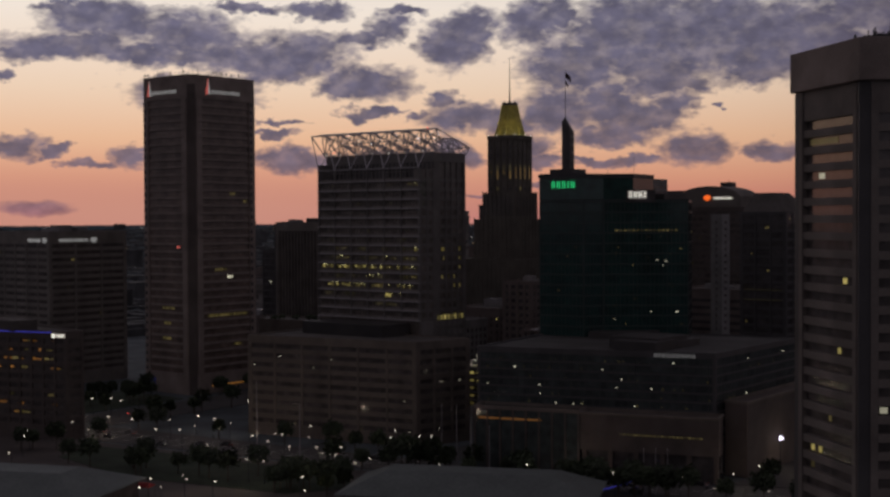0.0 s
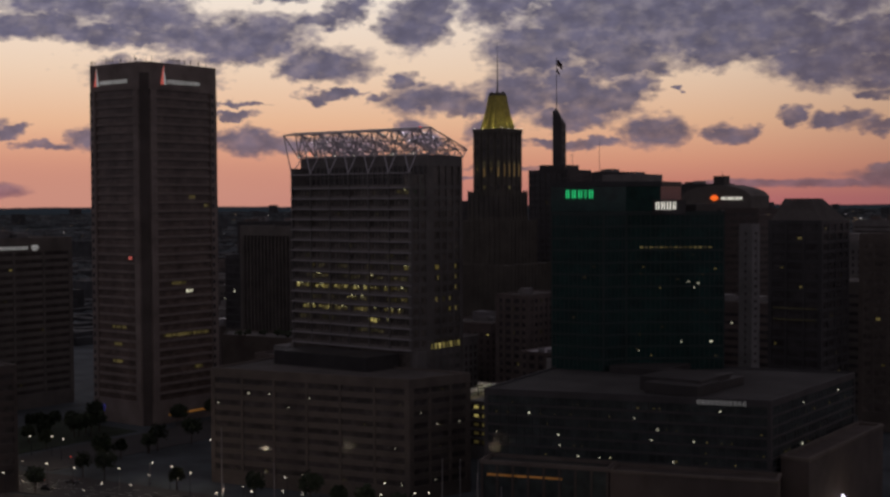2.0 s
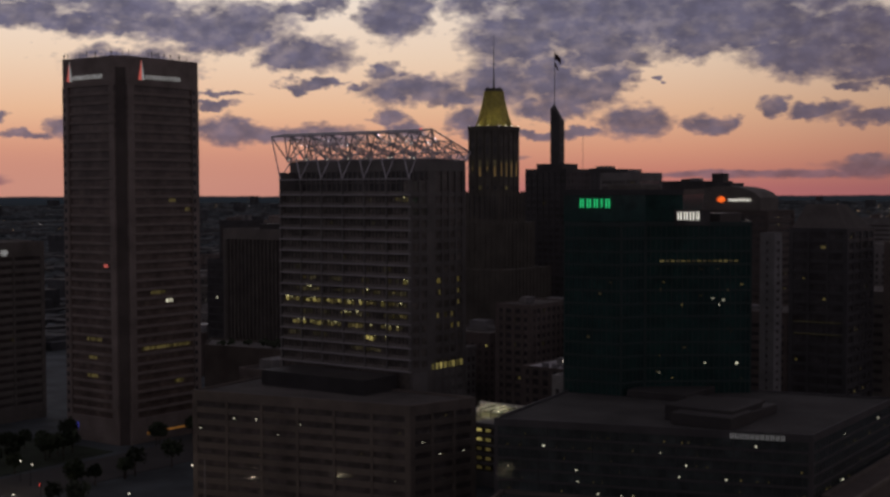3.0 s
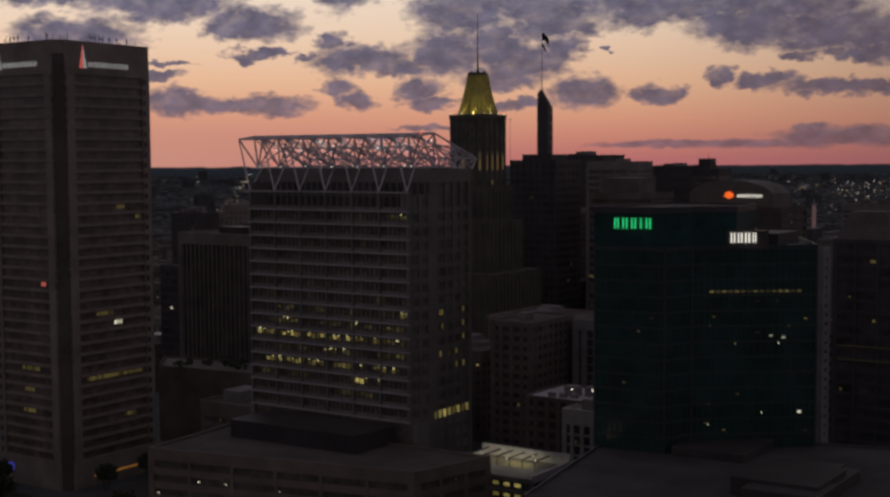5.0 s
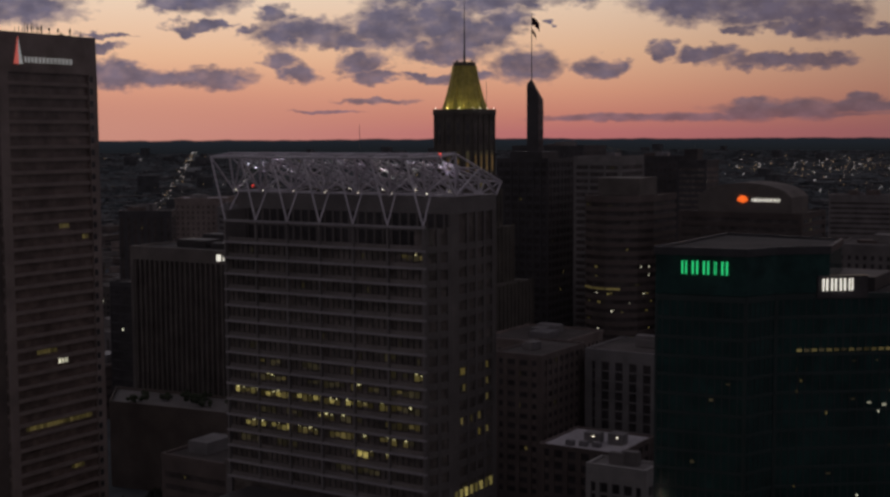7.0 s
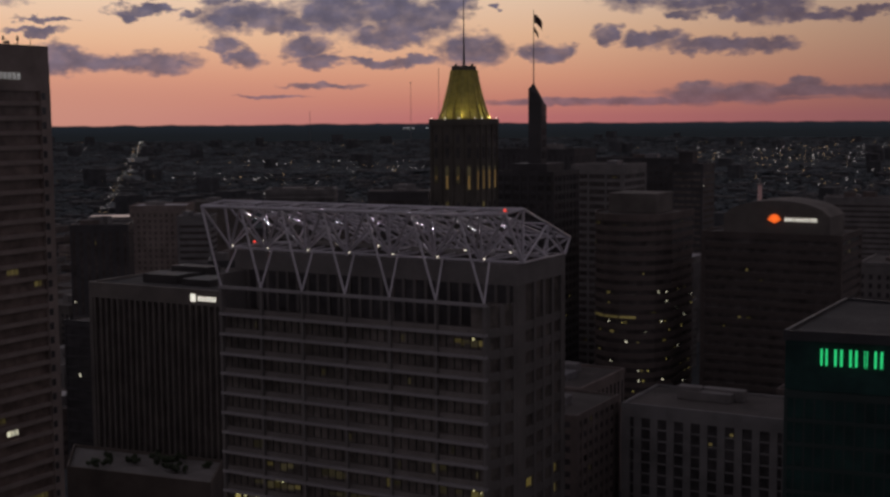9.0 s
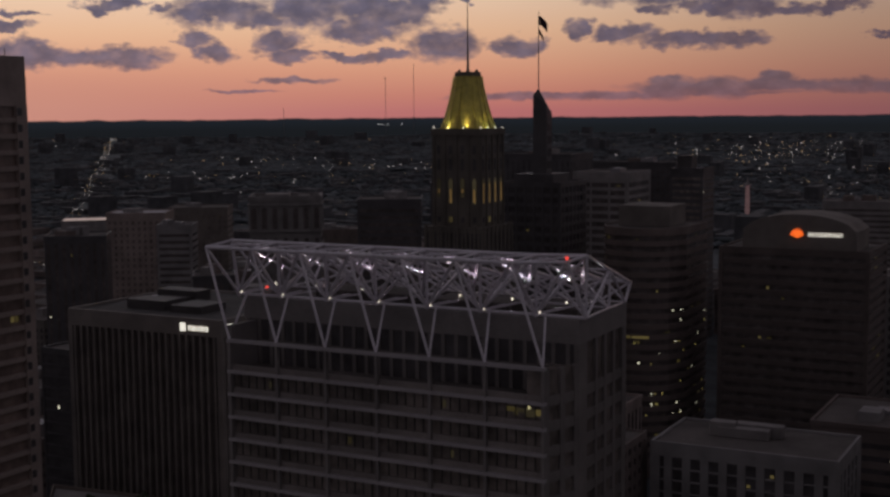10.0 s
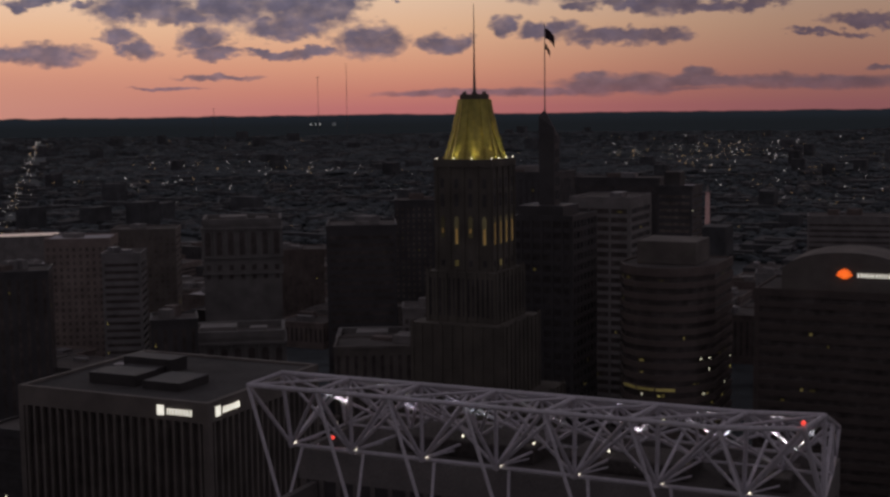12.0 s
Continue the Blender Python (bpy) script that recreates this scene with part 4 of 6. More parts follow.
# floodlights at the foot of the gilded roof, two to a side
for k in range(8):
    lamp = bpy.data.lights.new("roof_floodlight", "SPOT")
    lamp.energy, lamp.color, lamp.spot_size, lamp.spot_blend, lamp.shadow_soft_size = 1000, (1.0, 0.86, 0.36), radians(70), 0.6, 0.2
    a = radians(22.5 + 45 * k)
    new("roof_floodlight", lamp).matrix_world = look((-142.3 + 10.4 * math.cos(a), 257.5 + 10.4 * math.sin(a), 135.4), (-142.3 + 2.0 * math.cos(a), 257.5 + 2.0 * math.sin(a), 143))


# ---- slim dark tower with a slanted tip and two flags ----
def slim_tower():
    cx, cy = -139.5, 318.0
    ob = office("slim_dark_tower", "dark tower rising to a slim slanted shaft with flagpole", rect(cx - 14, cy - 12, cx + 13, cy + 15), 113.0, 27, "darkstone",
                "black", band=0.4, proud=0.3, cap=2.0, base=6.0, corner=1.2, piers=(4.0, 4.0), units=1, lit=5)
    bm = B()
    prism(bm, rect(cx - 9, cy - 8, cx + 8, cy + 9), 112.2, 116)
    part("setback", bm, M["darkstone"], ob)
    bm = B()
    w = 2.9
    v0 = [(cx - w, cy - w), (cx + w, cy - w), (cx + w, cy + w), (cx - w, cy + w)]
    low_v = [bm.verts.new((x, y, 100)) for x, y in v0]
    high = [bm.verts.new((x, y, z)) for (x, y), z in zip(v0, (147.5, 143.5, 140.0, 143.5))]
    tip = bm.verts.new((cx - 1.2, cy - 1.2, 150.0))
    bm.faces.new(low_v[::-1])
    for i in range(4):
        bm.faces.new((low_v[i], low_v[(i + 1) % 4], high[(i + 1) % 4], high[i]))
        bm.faces.new((high[i], high[(i + 1) % 4], tip))
    part("shaft", bm, M["darkstone"], ob)
    for z in range(108, 140, 5):
        bm = B()
        box(bm, cx + 2.85, cy - 2.0, z, cx + 3.0, cy + 2.2, z + 3.0)
        part("window", bm, M["black"], ob)
    bm = B()
    bar(bm, (cx - 1.2, cy - 1.2, 149), (cx - 1.2, cy - 1.2, 180.5), 0.26, 8, 0.12)
    part("flagpole", bm, M["cable"], ob)
    for z0, z1, length in ((175.0, 178.6, 3.6), (171.2, 173.2, 1.9)):
        bm = B()
        grid = [[bm.verts.new((cx - 1.0 + length * u / 8 * 0.80, cy - 1.2 + 0.45 * length * u / 8 + 0.35 * math.sin(u * 1.1),
                               z0 + (z1 - z0) * k / 4 - 0.05 * u * u * 1.0)) for k in range(5)] for u in range(9)]
        for u in range(8):
            for k in range(4):
                bm.faces.new((grid[u][k], grid[u + 1][k], grid[u + 1][k + 1], grid[u][k + 1]))
        bmesh.ops.solidify(bm, geom=bm.faces[:], thickness=0.06)
        part("flag", bm, M["flag"], ob, "drooping dark flag")
    return ob


slim_tower()


# ---- banded tower with an arched top and orange sign ----
def arched_tower():
    pts = rect(-64, 309, -9.5, 345)
    ob = office("arched_banded_tower", "broad banded office building with an arched crown and lit sign", pts, 90.5, 22, "slot", "glass", band=0.5,
                proud=0.5, cap=2.5, base=6.0, corner=1.5, units=2, lit=6)
    bm = B()
    n = 14
    xs = [-55.5 + 41 * k / n for k in range(n + 1)]
    zs = [95.6 + 7.4 * math.sqrt(max(0.0, 1 - ((x + 35.0) / 20.9) ** 2)) for x in xs]
    front = [bm.verts.new((x, 310.5, z)) for x, z in zip(xs, zs)]
    back = [bm.verts.new((x, 335, z)) for x, z in zip(xs, zs)]
    fl = [bm.verts.new((x, 310.5, 89.8)) for x in xs]
    bl = [bm.verts.new((x, 335, 89.8)) for x in xs]
    for k in range(n):
        bm.faces.new((front[k], front[k + 1], back[k + 1], back[k]))
        bm.faces.new((fl[k], fl[k + 1], front[k + 1], front[k]))
        bm.faces.new((bl[k + 1], bl[k], back[k], back[k + 1]))
    bm.faces.new((fl[0], front[0], back[0], bl[0]))
    bm.faces.new((fl[n], bl[n], back[n], front[n]))
    part("arched_crown", bm, M["limestone"], ob, "plain grey arched crown")
    a, b = (-50, 310.5), (-14, 310.5)
    for k in range(7):
        bm = B()
        t = radians(20 + 24 * k)
        p0 = Vector((-35.5, 310.3, 95.0))
        bar(bm, p0, p0 + Vector((math.cos(t) * 2.6, -0.1, math.sin(t) * 2.8)), 0.75, 5, 0.25)
        part("sunburst_ray", bm, M["orange"], ob, "orange sunburst emblem ray")
    bars_on(ob, a, b, 18.6, [1.35] + [1.05] * 2 + [1.35] + [1.05] * 4, 95.1, 96.5, "sign", 0.42, 0.3)
    return ob


arched_tower()

# ---- ribbed bank tower ----
rib = office("ribbed_tower", "dark square tower with close vertical ribs and roof signs", rect(-211, 125, -153.5, 176), 83.0, 19, "darkrib", "glass", band=0.12,
             proud=1.0, cap=5.0, base=4.0, corner=1.6, piers=(2.55, 2.55), pier_w=0.7, units=4, bands=False, roof="darkroof")
bars_on(rib, (-211, 125), (-153.5, 125), 43.0, [1.9], 79.2, 81.6, "sign", 0.3, 0.2, slim=1.0)
bars_on(rib, (-211, 125), (-153.5, 125), 45.9, [1.0, 0.5, 0.6, 0.9, 0.5, 0.5, 0.5], 79.5, 81.0, "sign", 0.42, 0.2)
bars_on(rib, (-153.5, 125), (-153.5, 176), 3.0, [1.9], 79.2, 81.6, "sign", 0.3, 0.2, slim=1.0)
bars_on(rib, (-153.5, 125), (-153.5, 176), 5.9, [1.0, 0.5, 0.6, 0.9, 0.5, 0.5, 0.5], 79.5, 81.0, "sign", 0.42, 0.2)
for k in range(3):
    bm = B()
    x, y = ((-200.7, 154.8), (-194.9, 157.0), (-189.4, 159.2))[k]
    box(bm, x - 3.2, y - 1.2, 82.4, x + 3.2, y + 1.2, 83.6)
    part("skylight", bm, M["paleroof"], rib, "pale roof skylight strip")


# ---- five-sided concrete tower by the water ----
def five_sided_tower():
    pts = [(217.9, -138.7), (238.0, -155.0), (259.8, -140.9), (253.1, -115.9), (227.2, -114.6)]
    ob = office("five_sided_tower", "five-sided concrete office tower with deep ribbon windows", pts, 110.2, 29, "concrete", "glass", band=0.46, proud=0.9,
                cap=6.0, base=5.0, corner=0, units=0)
    for i in range(5):
        a, b = Vector(pts[i]), Vector(pts[(i + 1) % 5])
        length = (b - a).length
        for u in (1.6, length - 3.0):
            bm = B()
            slab_on(bm, a, b, u, u + 1.4, 0, 110, -1.0, 0.3)
            part("pier", bm, M["concrete"], ob)
        # corner recess is not cut; its shade is a dark flush strip
        bm = B()
        slab_on(bm, a, b, -0.6, 1.6, 0, 110, -1.2, 0.05)
        part("corner_slot", bm, M["darkstone"], ob, "flush dark strip for the shaded corner recess")
    bm = B()
    prism(bm, inset(pts, -1.1), 110.2, 118.2)
    bmesh.ops.bevel(bm, geom=bm.edges[:], offset=0.15, segments=1, affect="EDGES")
    part("plant_storey", bm, M["brown"], ob, "plain brown plant storey")
    rng = random.Random(2)
    for k in range(22):
        bm = B()
        x, y = rng.uniform(231, 249), rng.uniform(-147, -136)
        bar(bm, (x, y, 118.0), (x, y, 120.0 + rng.uniform(0, 2.6)), 0.13, 6)
        box(bm, x - 0.3, y - 0.2, 119.2, x + 0.3, y + 0.2, 120.4)
        bar(bm, (x - 1.6, y, 119.6), (x + 1.6, y + 0.8, 120.2), 0.1, 5)
        part("aerial", bm, M["cable"], ob)
    bm = B()
    box(bm, 236, -150, 118.1, 250, -138, 119.2)
    part("roof_rail_deck", bm, M["darkmetal"], ob)
    h = (110.2 - 11) / 29
    for i, u, f, w, mat in ((0, 4.5, 27, 11, "litdim"), (0, 8.0, 25, 2.2, "litwhite"), (0, 17.5, 19, 1.4, "lit"), (0, 15.5, 15, 1.2, "lit"), (0, 5.0, 9.0, 1.3, "lit"),
                            (0, 8.0, 9.0, 1.3, "lit"), (0, 5.0, 8, 1.2, "litdim"), (1, 3.5, 12, 1.4, "litwhite"), (0, 12, 11, 1.0, "litdim")):
        a, b = pts[i], pts[(i + 1) % 5]
        bm = B()
        z = 5 + f * h
        slab_on(bm, a, b, u, u + w, z + 0.56 * h, z + 0.9 * h, -0.9, -0.8)
        part("lit_window", bm, M[mat], ob, "lit office window")
    return ob


five_sided_tower()

# ---- blocks beside the brown tower ----
corner_bank = office("corner_bank_block", "grey ribbon-windowed office block with two roof signs", rect(-300, -5, -240, 43), 79.0, 19, "darkrib", "glass",
                     band=0.5, proud=0.4, cap=6.5, base=5.0, corner=2.0, piers=(10.0, 16.0), units=3, lit=7)
bars_on(corner_bank, (-300, -5), (-240, -5), 42.0, [0.9] * 9, 73.6, 75.2, "signdim", 0.35, 0.3)
bars_on(corner_bank, (-240, -5), (-240, 43), 6.0, [1.0] * 13, 73.6, 75.2, "signdim", 0.35, 0.3)
for a, b, u in (((-300, -5), (-240, -5), 54.5), ((-240, -5), (-240, 43), 25.0)):
    for k, (w, z0, z1) in enumerate(((3.2, 74.9, 75.6), (4.2, 74.0, 74.7), (2.4, 73.1, 73.8))):
        bm = B()
        slab_on(bm, a, b, u + 2.1 - w / 2, u + 2.1 + w / 2, z0, z1, 0.15, 0.35)
        part("emblem_stripe", bm, M["signdim"], corner_bank, "white striped emblem")

plaza_bank = office("plaza_bank_block", "brown curved-front office block with orange lit storeys", [(-190, -120), (-140, -108), (-97.5, -95), (-96, -88), (-190, -72)],
                    42.0, 10, "slot", "glass", band=0.45, proud=0.6, cap=3.0, base=4.0, corner=1.2, piers=(5.5, 5.5), units=2)
bars_on(plaza_bank, (-140, -108), (-97.5, -95), 38.0, [1.5], 39.4, 41.0, "sign", 0.3, 0.3, slim=1.0)
bars_on(plaza_bank, (-140, -108), (-97.5, -95), 40.2, [1.1, 1.1, 1.0], 39.6, 40.9, "sign", 0.25, 0.3)
for a, b in (((-190, -120), (-140, -108)), ((-140, -108), (-97.5, -95))):
    bm = B()
    length = (Vector(b) - Vector(a)).length
    slab_on(bm, a, b, 0, length - (7 if b[0] > -120 else 0), 41.2, 41.6, 0.05, 0.2)
    part("blue_light_line", bm, M["blue"], plaza_bank, "thin blue light line")
    rng = random.Random(int(b[0]))
    for k in range(46):
        f, u = rng.choice((9, 8, 8, 7, 6, 6, 3, 2, 1)), rng.uniform(1, length - 3)
        z = 4 + f * 3.5
        bm = B()
        slab_on(bm, a, b, u, u + rng.uniform(1.0, 4.2), z + 2.1, z + rng.uniform(2.6, 3.1), -0.6, -0.5)
        part("lit_window", bm, M["litorange" if rng.random() < 0.6 else "litdim"], plaza_bank, "orange lit window")

# ---- dark glass tower with a hipped top, and its pale stair shaft ----
hip = office("hipped_glass_tower", "dark glass tower with a hipped roof", rect(65, 148, 87, 178), 87.0, 21, "darkstone", "black", band=0.35, proud=0.3, cap=1.5,
             base=5.0, corner=1.5, piers=(7, 7), units=0, lit=6)
bm = B()
prism(bm, inset(rect(65, 148, 87, 178), 0.6), 86.5, 95.6, [(68, 157), (79, 157), (79, 169), (68, 169)])
part("hipped_roof", bm, M["roof"], hip, "grey hipped roof")
for z in (52.0, 47.5):
    bm = B()
    slab_on(bm, (65, 148), (87, 148), 2, 20, z, z + 0.4, 0.05, 0.2)
    part("light_line", bm, M["litfaint"], hip)
office("brown_slab_block", "plain brown masonry slab beside the hipped tower", rect(88.2, 186, 112, 214), 81.0, 19, "brown2", "officeglass", band=0.5, proud=0.3, cap=4.0,
       base=6.0, corner=2.0, piers=(6, 6), units=2, lit=3)
shaft = office("pale_stair_tower", "slim pale concrete stair tower with slit windows", rect(66.5, 117, 71.8, 124), 86.0, 22, "pale", "glass", band=0.6, proud=0.3, cap=3.0,
               base=20.0, corner=2.2, units=0)

# ---- curved-front tower and banded towers behind ----
arc = [(-113, 318), (-109, 309), (-103, 304), (-96, 302.5), (-89, 304), (-83, 309), (-79, 318), (-79, 345), (-113, 345)]
curved = office("curved_front_tower", "brown curved-front tower with scattered yellow windows", arc, 96.5, 22, "brick", "glass", band=0.5, proud=0.4, cap=3.0, base=6.0,
                corner=0, units=1, lit=3, litmat="litdim")
bm = B()
box(bm, -107, 318, 95.9, -86, 338, 104.0)
bmesh.ops.bevel(bm, geom=bm.edges[:], offset=0.2, segments=1, affect="EDGES")
part("plant_house", bm, M["limestone"], curved, "grey plant house")
for i in (1, 2, 3):
    bm = B()
    a, b = Vector(arc[i]), Vector(arc[i + 1])
    slab_on(bm, a, b, 0.3, (b - a).length - 0.3, 54.2, 55.2, -0.3, 0.05)
    part("light_line", bm, M["litdim"], curved, "yellow lit storey")
rng = random.Random(23)
for k in range(46):
    i = rng.choice((2, 3, 4, 5, 5, 6, 6))
    a, b = Vector(arc[i]), Vector(arc[i + 1])
    u, z = rng.uniform(0.4, (b - a).length - 1.2), 6 + 4.0 * rng.randrange(3, 15) + 2.2
    bm = B()
    slab_on(bm, a, b, u, u + rng.choice((0.4, 0.6, 0.9)), z, z + rng.choice((0.5, 0.9)), -0.4, -0.34)
    part("lit_window", bm, M[rng.choice(("litdim", "lit", "litwhite", "litfaint"))], curved, "small lit window")
office("banded_tower", "tall pale-banded office tower", rect(-166, 414, -138, 446), 112.0, 27, "precast", "glass", band=0.42, proud=0.4, cap=5.0, base=6.0, corner=1.6,
       piers=(9, 0), units=1, lit=5)
deco = office("pilastered_block", "old stone office block with tall pilasters", rect(-41, 166, 9, 196), 52.0, 12, "pale", "black", band=0.12, proud=0.5, cap=4.0,
              base=8.0, corner=2.6, piers=(5.0, 5.0), pier_w=2.2, units=4, lit=4)
office("brick_corner_block", "dark brick block behind the glass tower", rect(-62, 140, -44, 172), 53.0, 13, "brick", "black", band=0.5, proud=0.3, cap=2.0, base=5.0,
       corner=2.0, piers=(4, 4), pier_w=1.6, units=3, lit=4)
wr = office("white_roofed_block", "brown brick block with a pale flat roof", rect(-30.4, 111.6, -4, 138), 31.9, 7, "brick", "black", band=0.4, proud=0.3, cap=1.4, base=5.0,
            corner=2.0, piers=(4.5, 4.5), pier_w=1.8, roof="paleroof", units=0, lit=3)
for x, y in ((-20.0, 121.0), (-13.0, 123.0)):
    bm = B()
    box(bm, x, y, 31.3, x + 5.0, y + 4.0, 34.6)
    bmesh.ops.bevel(bm, geom=bm.edges[:], offset=0.15, segments=1, affect="EDGES")
    part("roof_house", bm, M["pale"], wr, "pale roof house")
    bm = B()
    gem(bm, (x + 3.2, y - 0.2, 33.6), 0.26)
    part("roof_lamp", bm, M["lamp"], wr, "small white lamp")
for k in range(3):
    bm = B()
    x, y = -23.5 + k * 4.0, 115.5 + k * 0.8
    box(bm, x, y, 31.3, x + 2.6, y + 1.8, 32.9)
    bmesh.ops.bevel(bm, geom=bm.edges[:], offset=0.15, segments=1, affect="EDGES")
    part("roof_plant", bm, M["metal"], wr)
office("pale_pilaster_block", "pale stone building with broad pilasters and a grey roof", rect(-9.5, 100.5, 9.0, 111.0), 31.1, 6, "palefront", "black", band=0.18, proud=0.6,
       cap=5.2, base=5.0, corner=1.6, piers=(3.6, 4.4), pier_w=1.3, roof="precast", units=2, lit=2)
wb = office("bright_garage", "low parking building with white walls and lit decks", rect(-18, 44, 12, 66), 21.6, 5, "pale", "glass", band=0.3, proud=0.6,
            cap=1.4, base=4.0, corner=0.8, roof="pale", units=0, lit=0)
for x0, y0, x1, y1, z1 in ((-18.6, 65.4, 12.4, 66.2, 24.8), (11.6, 44.0, 12.4, 65.3, 22.8), (-18.6, 44.0, -17.8, 65.3, 22.8)):
    bm = B()
    box(bm, x0, y0, 20.6, x1, y1, z1)
    part("white_wall", bm, M["whitewall"], wb, "white painted deck wall")
# pools of lamp light on the deck, added as thin glowing sheets
for k, (x0, y0, x1, y1) in enumerate(((-16, 58.5, -8, 63.5), (-6.5, 57.5, 1.5, 63.5), (-14, 50, -9, 55.5))):
    bm = B()
    box(bm, x0, y0, 21.01, x1, y1, 21.06)
    part("lit_deck", bm, M["litdim"], wb, "yellow glow for a lit parking deck")
for k in range(6):
    bm = B()
    x = -16.5 + k * 4.4
    box(bm, x, 56.0, 23.6, x + 0.4, 65.4, 24.0)
    bar(bm, (x + 0.2, 56.3, 21.0), (x + 0.2, 56.3, 23.6), 0.15, 6)
    part("deck_beam", bm, M["louver"], wb, "dark steel beam over the deck")
for x, y in ((3.0, 60.0), (6.5, 55.0), (-2.0, 53.0)):
    bm = B()
    bar(bm, (x, y, 21.0), (x, y, 24.2), 0.06, 5)
    part("lamp_pole", bm, M["darkmetal"], wb)
    bm = B()
    gem(bm, (x, y, 24.4), 0.2)
    part("lamp_head", bm, M["lamp"], wb, "small white deck lamp")
for f in range(5):
    for u in (1.5, 5.2, 8.9, 12.6, 16.3, 20.0, 23.7):
        bm = B()
        slab_on(bm, (-18, 44), (12, 44), u, u + 2.0, 4 + f * 3.24 + 1.7, 4 + f * 3.24 + 2.7, -0.6, -0.5)
        part("lit_window", bm, M["litdim" if f < 3 else "lit"], wb, "yellow glow for a lit parking deck")
for x, y in ((-12.0, 61.0), (-1.5, 60.5)):
    lamp = bpy.data.lights.new("deck_lamp_light", "POINT")
    lamp.energy, lamp.color, lamp.shadow_soft_size = 260, (1.0, 0.90, 0.62), 0.25
    new("deck_lamp_light", lamp).location = (x, y, 23.2)
office("black_slab", "black slab office block with a few lit windows", rect(-236, 138, -213, 165), 67.0, 16, "darkstone", "black", band=0.2, proud=0.2, cap=2.0, base=5.0,
       corner=0.8, units=1, lit=6, litmat="litwhite")
PLACED = [(-60, -45, 30, 30), (-200, 10, -150, 70), (40, -40, 140, 85), (-170, 235, -115, 345), (-70, 300, 5, 350), (-215, 120, -145, 180), (-305, -10, -235, 50),
          (-195, -125, -90, -65), (60, 112, 100, 182), (-116, 298, -62, 348), (-162, 392, -127, 436), (-65, 92, 36, 200), (-240, 134, -208, 170), (-12, 18, 36, 72), (-345, 860, -235, 1300)]

# ---- brick arcade along the hotel's foot ----
arcade = thing("brick_arcade", "brown brick arcade building with a lit soffit line", "shop arcade", (115, -24, 0))
bm = B()
prism(bm, [(96, -32), (139, -18), (136, -9), (93, -22)], 8.5, 20.2)
part("upper_wall", bm, M["slot"], arcade)
bm = B()
prism(bm, [(98, -30), (137, -17.5), (136, -9), (95, -22)], 0, 8.5)
part("recessed_front", bm, M["black"], arcade)
bm = B()
ring(bm, [(95.6, -32.4), (139.4, -18.2), (136.2, -8.6), (92.6, -21.8)], 1.0, 20.2, 21.0)
part("coping", bm, M["brown2"], arcade, "brown stone coping")
for k in range(6):
    bm = B()
    slab_on(bm, (96, -32), (139, -18), 0.6 + k * 8.6, 2.0 + k * 8.6, 0, 8.5, -1.4, 0.0)
    part("column", bm, M["slot"], arcade)
for k in range(22):
    bm = B()
    slab_on(bm, (96, -32), (139, -18), 13 + k * 1.25, 13.8 + k * 1.25, 13.9, 14.4, 0.0, 0.12)
    part("soffit_light", bm, M["litdim"], arcade, "small yellow light")
side_arcade = thing("brick_side_arcade", "brown brick side building with a pale coping", "shop arcade", (138, 25, 0))
bm = B()
prism(bm, [(134, -4), (142, -4), (140, 62), (132, 62)], 0, 24.0)
part("wall", bm, M["slot"], side_arcade)
bm = B()
ring(bm, [(133.8, -4.3), (142.3, -4.3), (140.3, 62.3), (131.8, 62.3)], 1.0, 24.0, 24.9)
part("coping", bm, M["brown2"], side_arcade)
glass_arcade = thing("glass_arcade", "two-storey glazed arcade with an orange lit edge", "shop arcade", (78, -36, 0))
bm = B()
prism(bm, [(60, -43), (95.5, -31.5), (93, -22.6), (57, -33.5)], 0, 20.5)
part("glazing", bm, M["hotelglass"], glass_arcade)
bm = B()
ring(bm, [(59.8, -43.3), (95.7, -31.8), (92.9, -22.3), (56.8, -33.2)], 0.8, 20.2, 21.4)
part("coping", bm, M["brown2"], glass_arcade)
for k in range(9):
    bm = B()
    slab_on(bm, (60, -43), (95.5, -31.5), 0.2 + k * 4.55, 0.8 + k * 4.55, 0, 20.4, 0, 0.5)
    part("column", bm, M["slot"], glass_arcade)
bm = B()
slab_on(bm, (60, -43), (95.5, -31.5), 2, 24, 17.0, 17.6, 0.05, 0.2)
part("orange_light_line", bm, M["litorange"], glass_arcade, "orange light line")


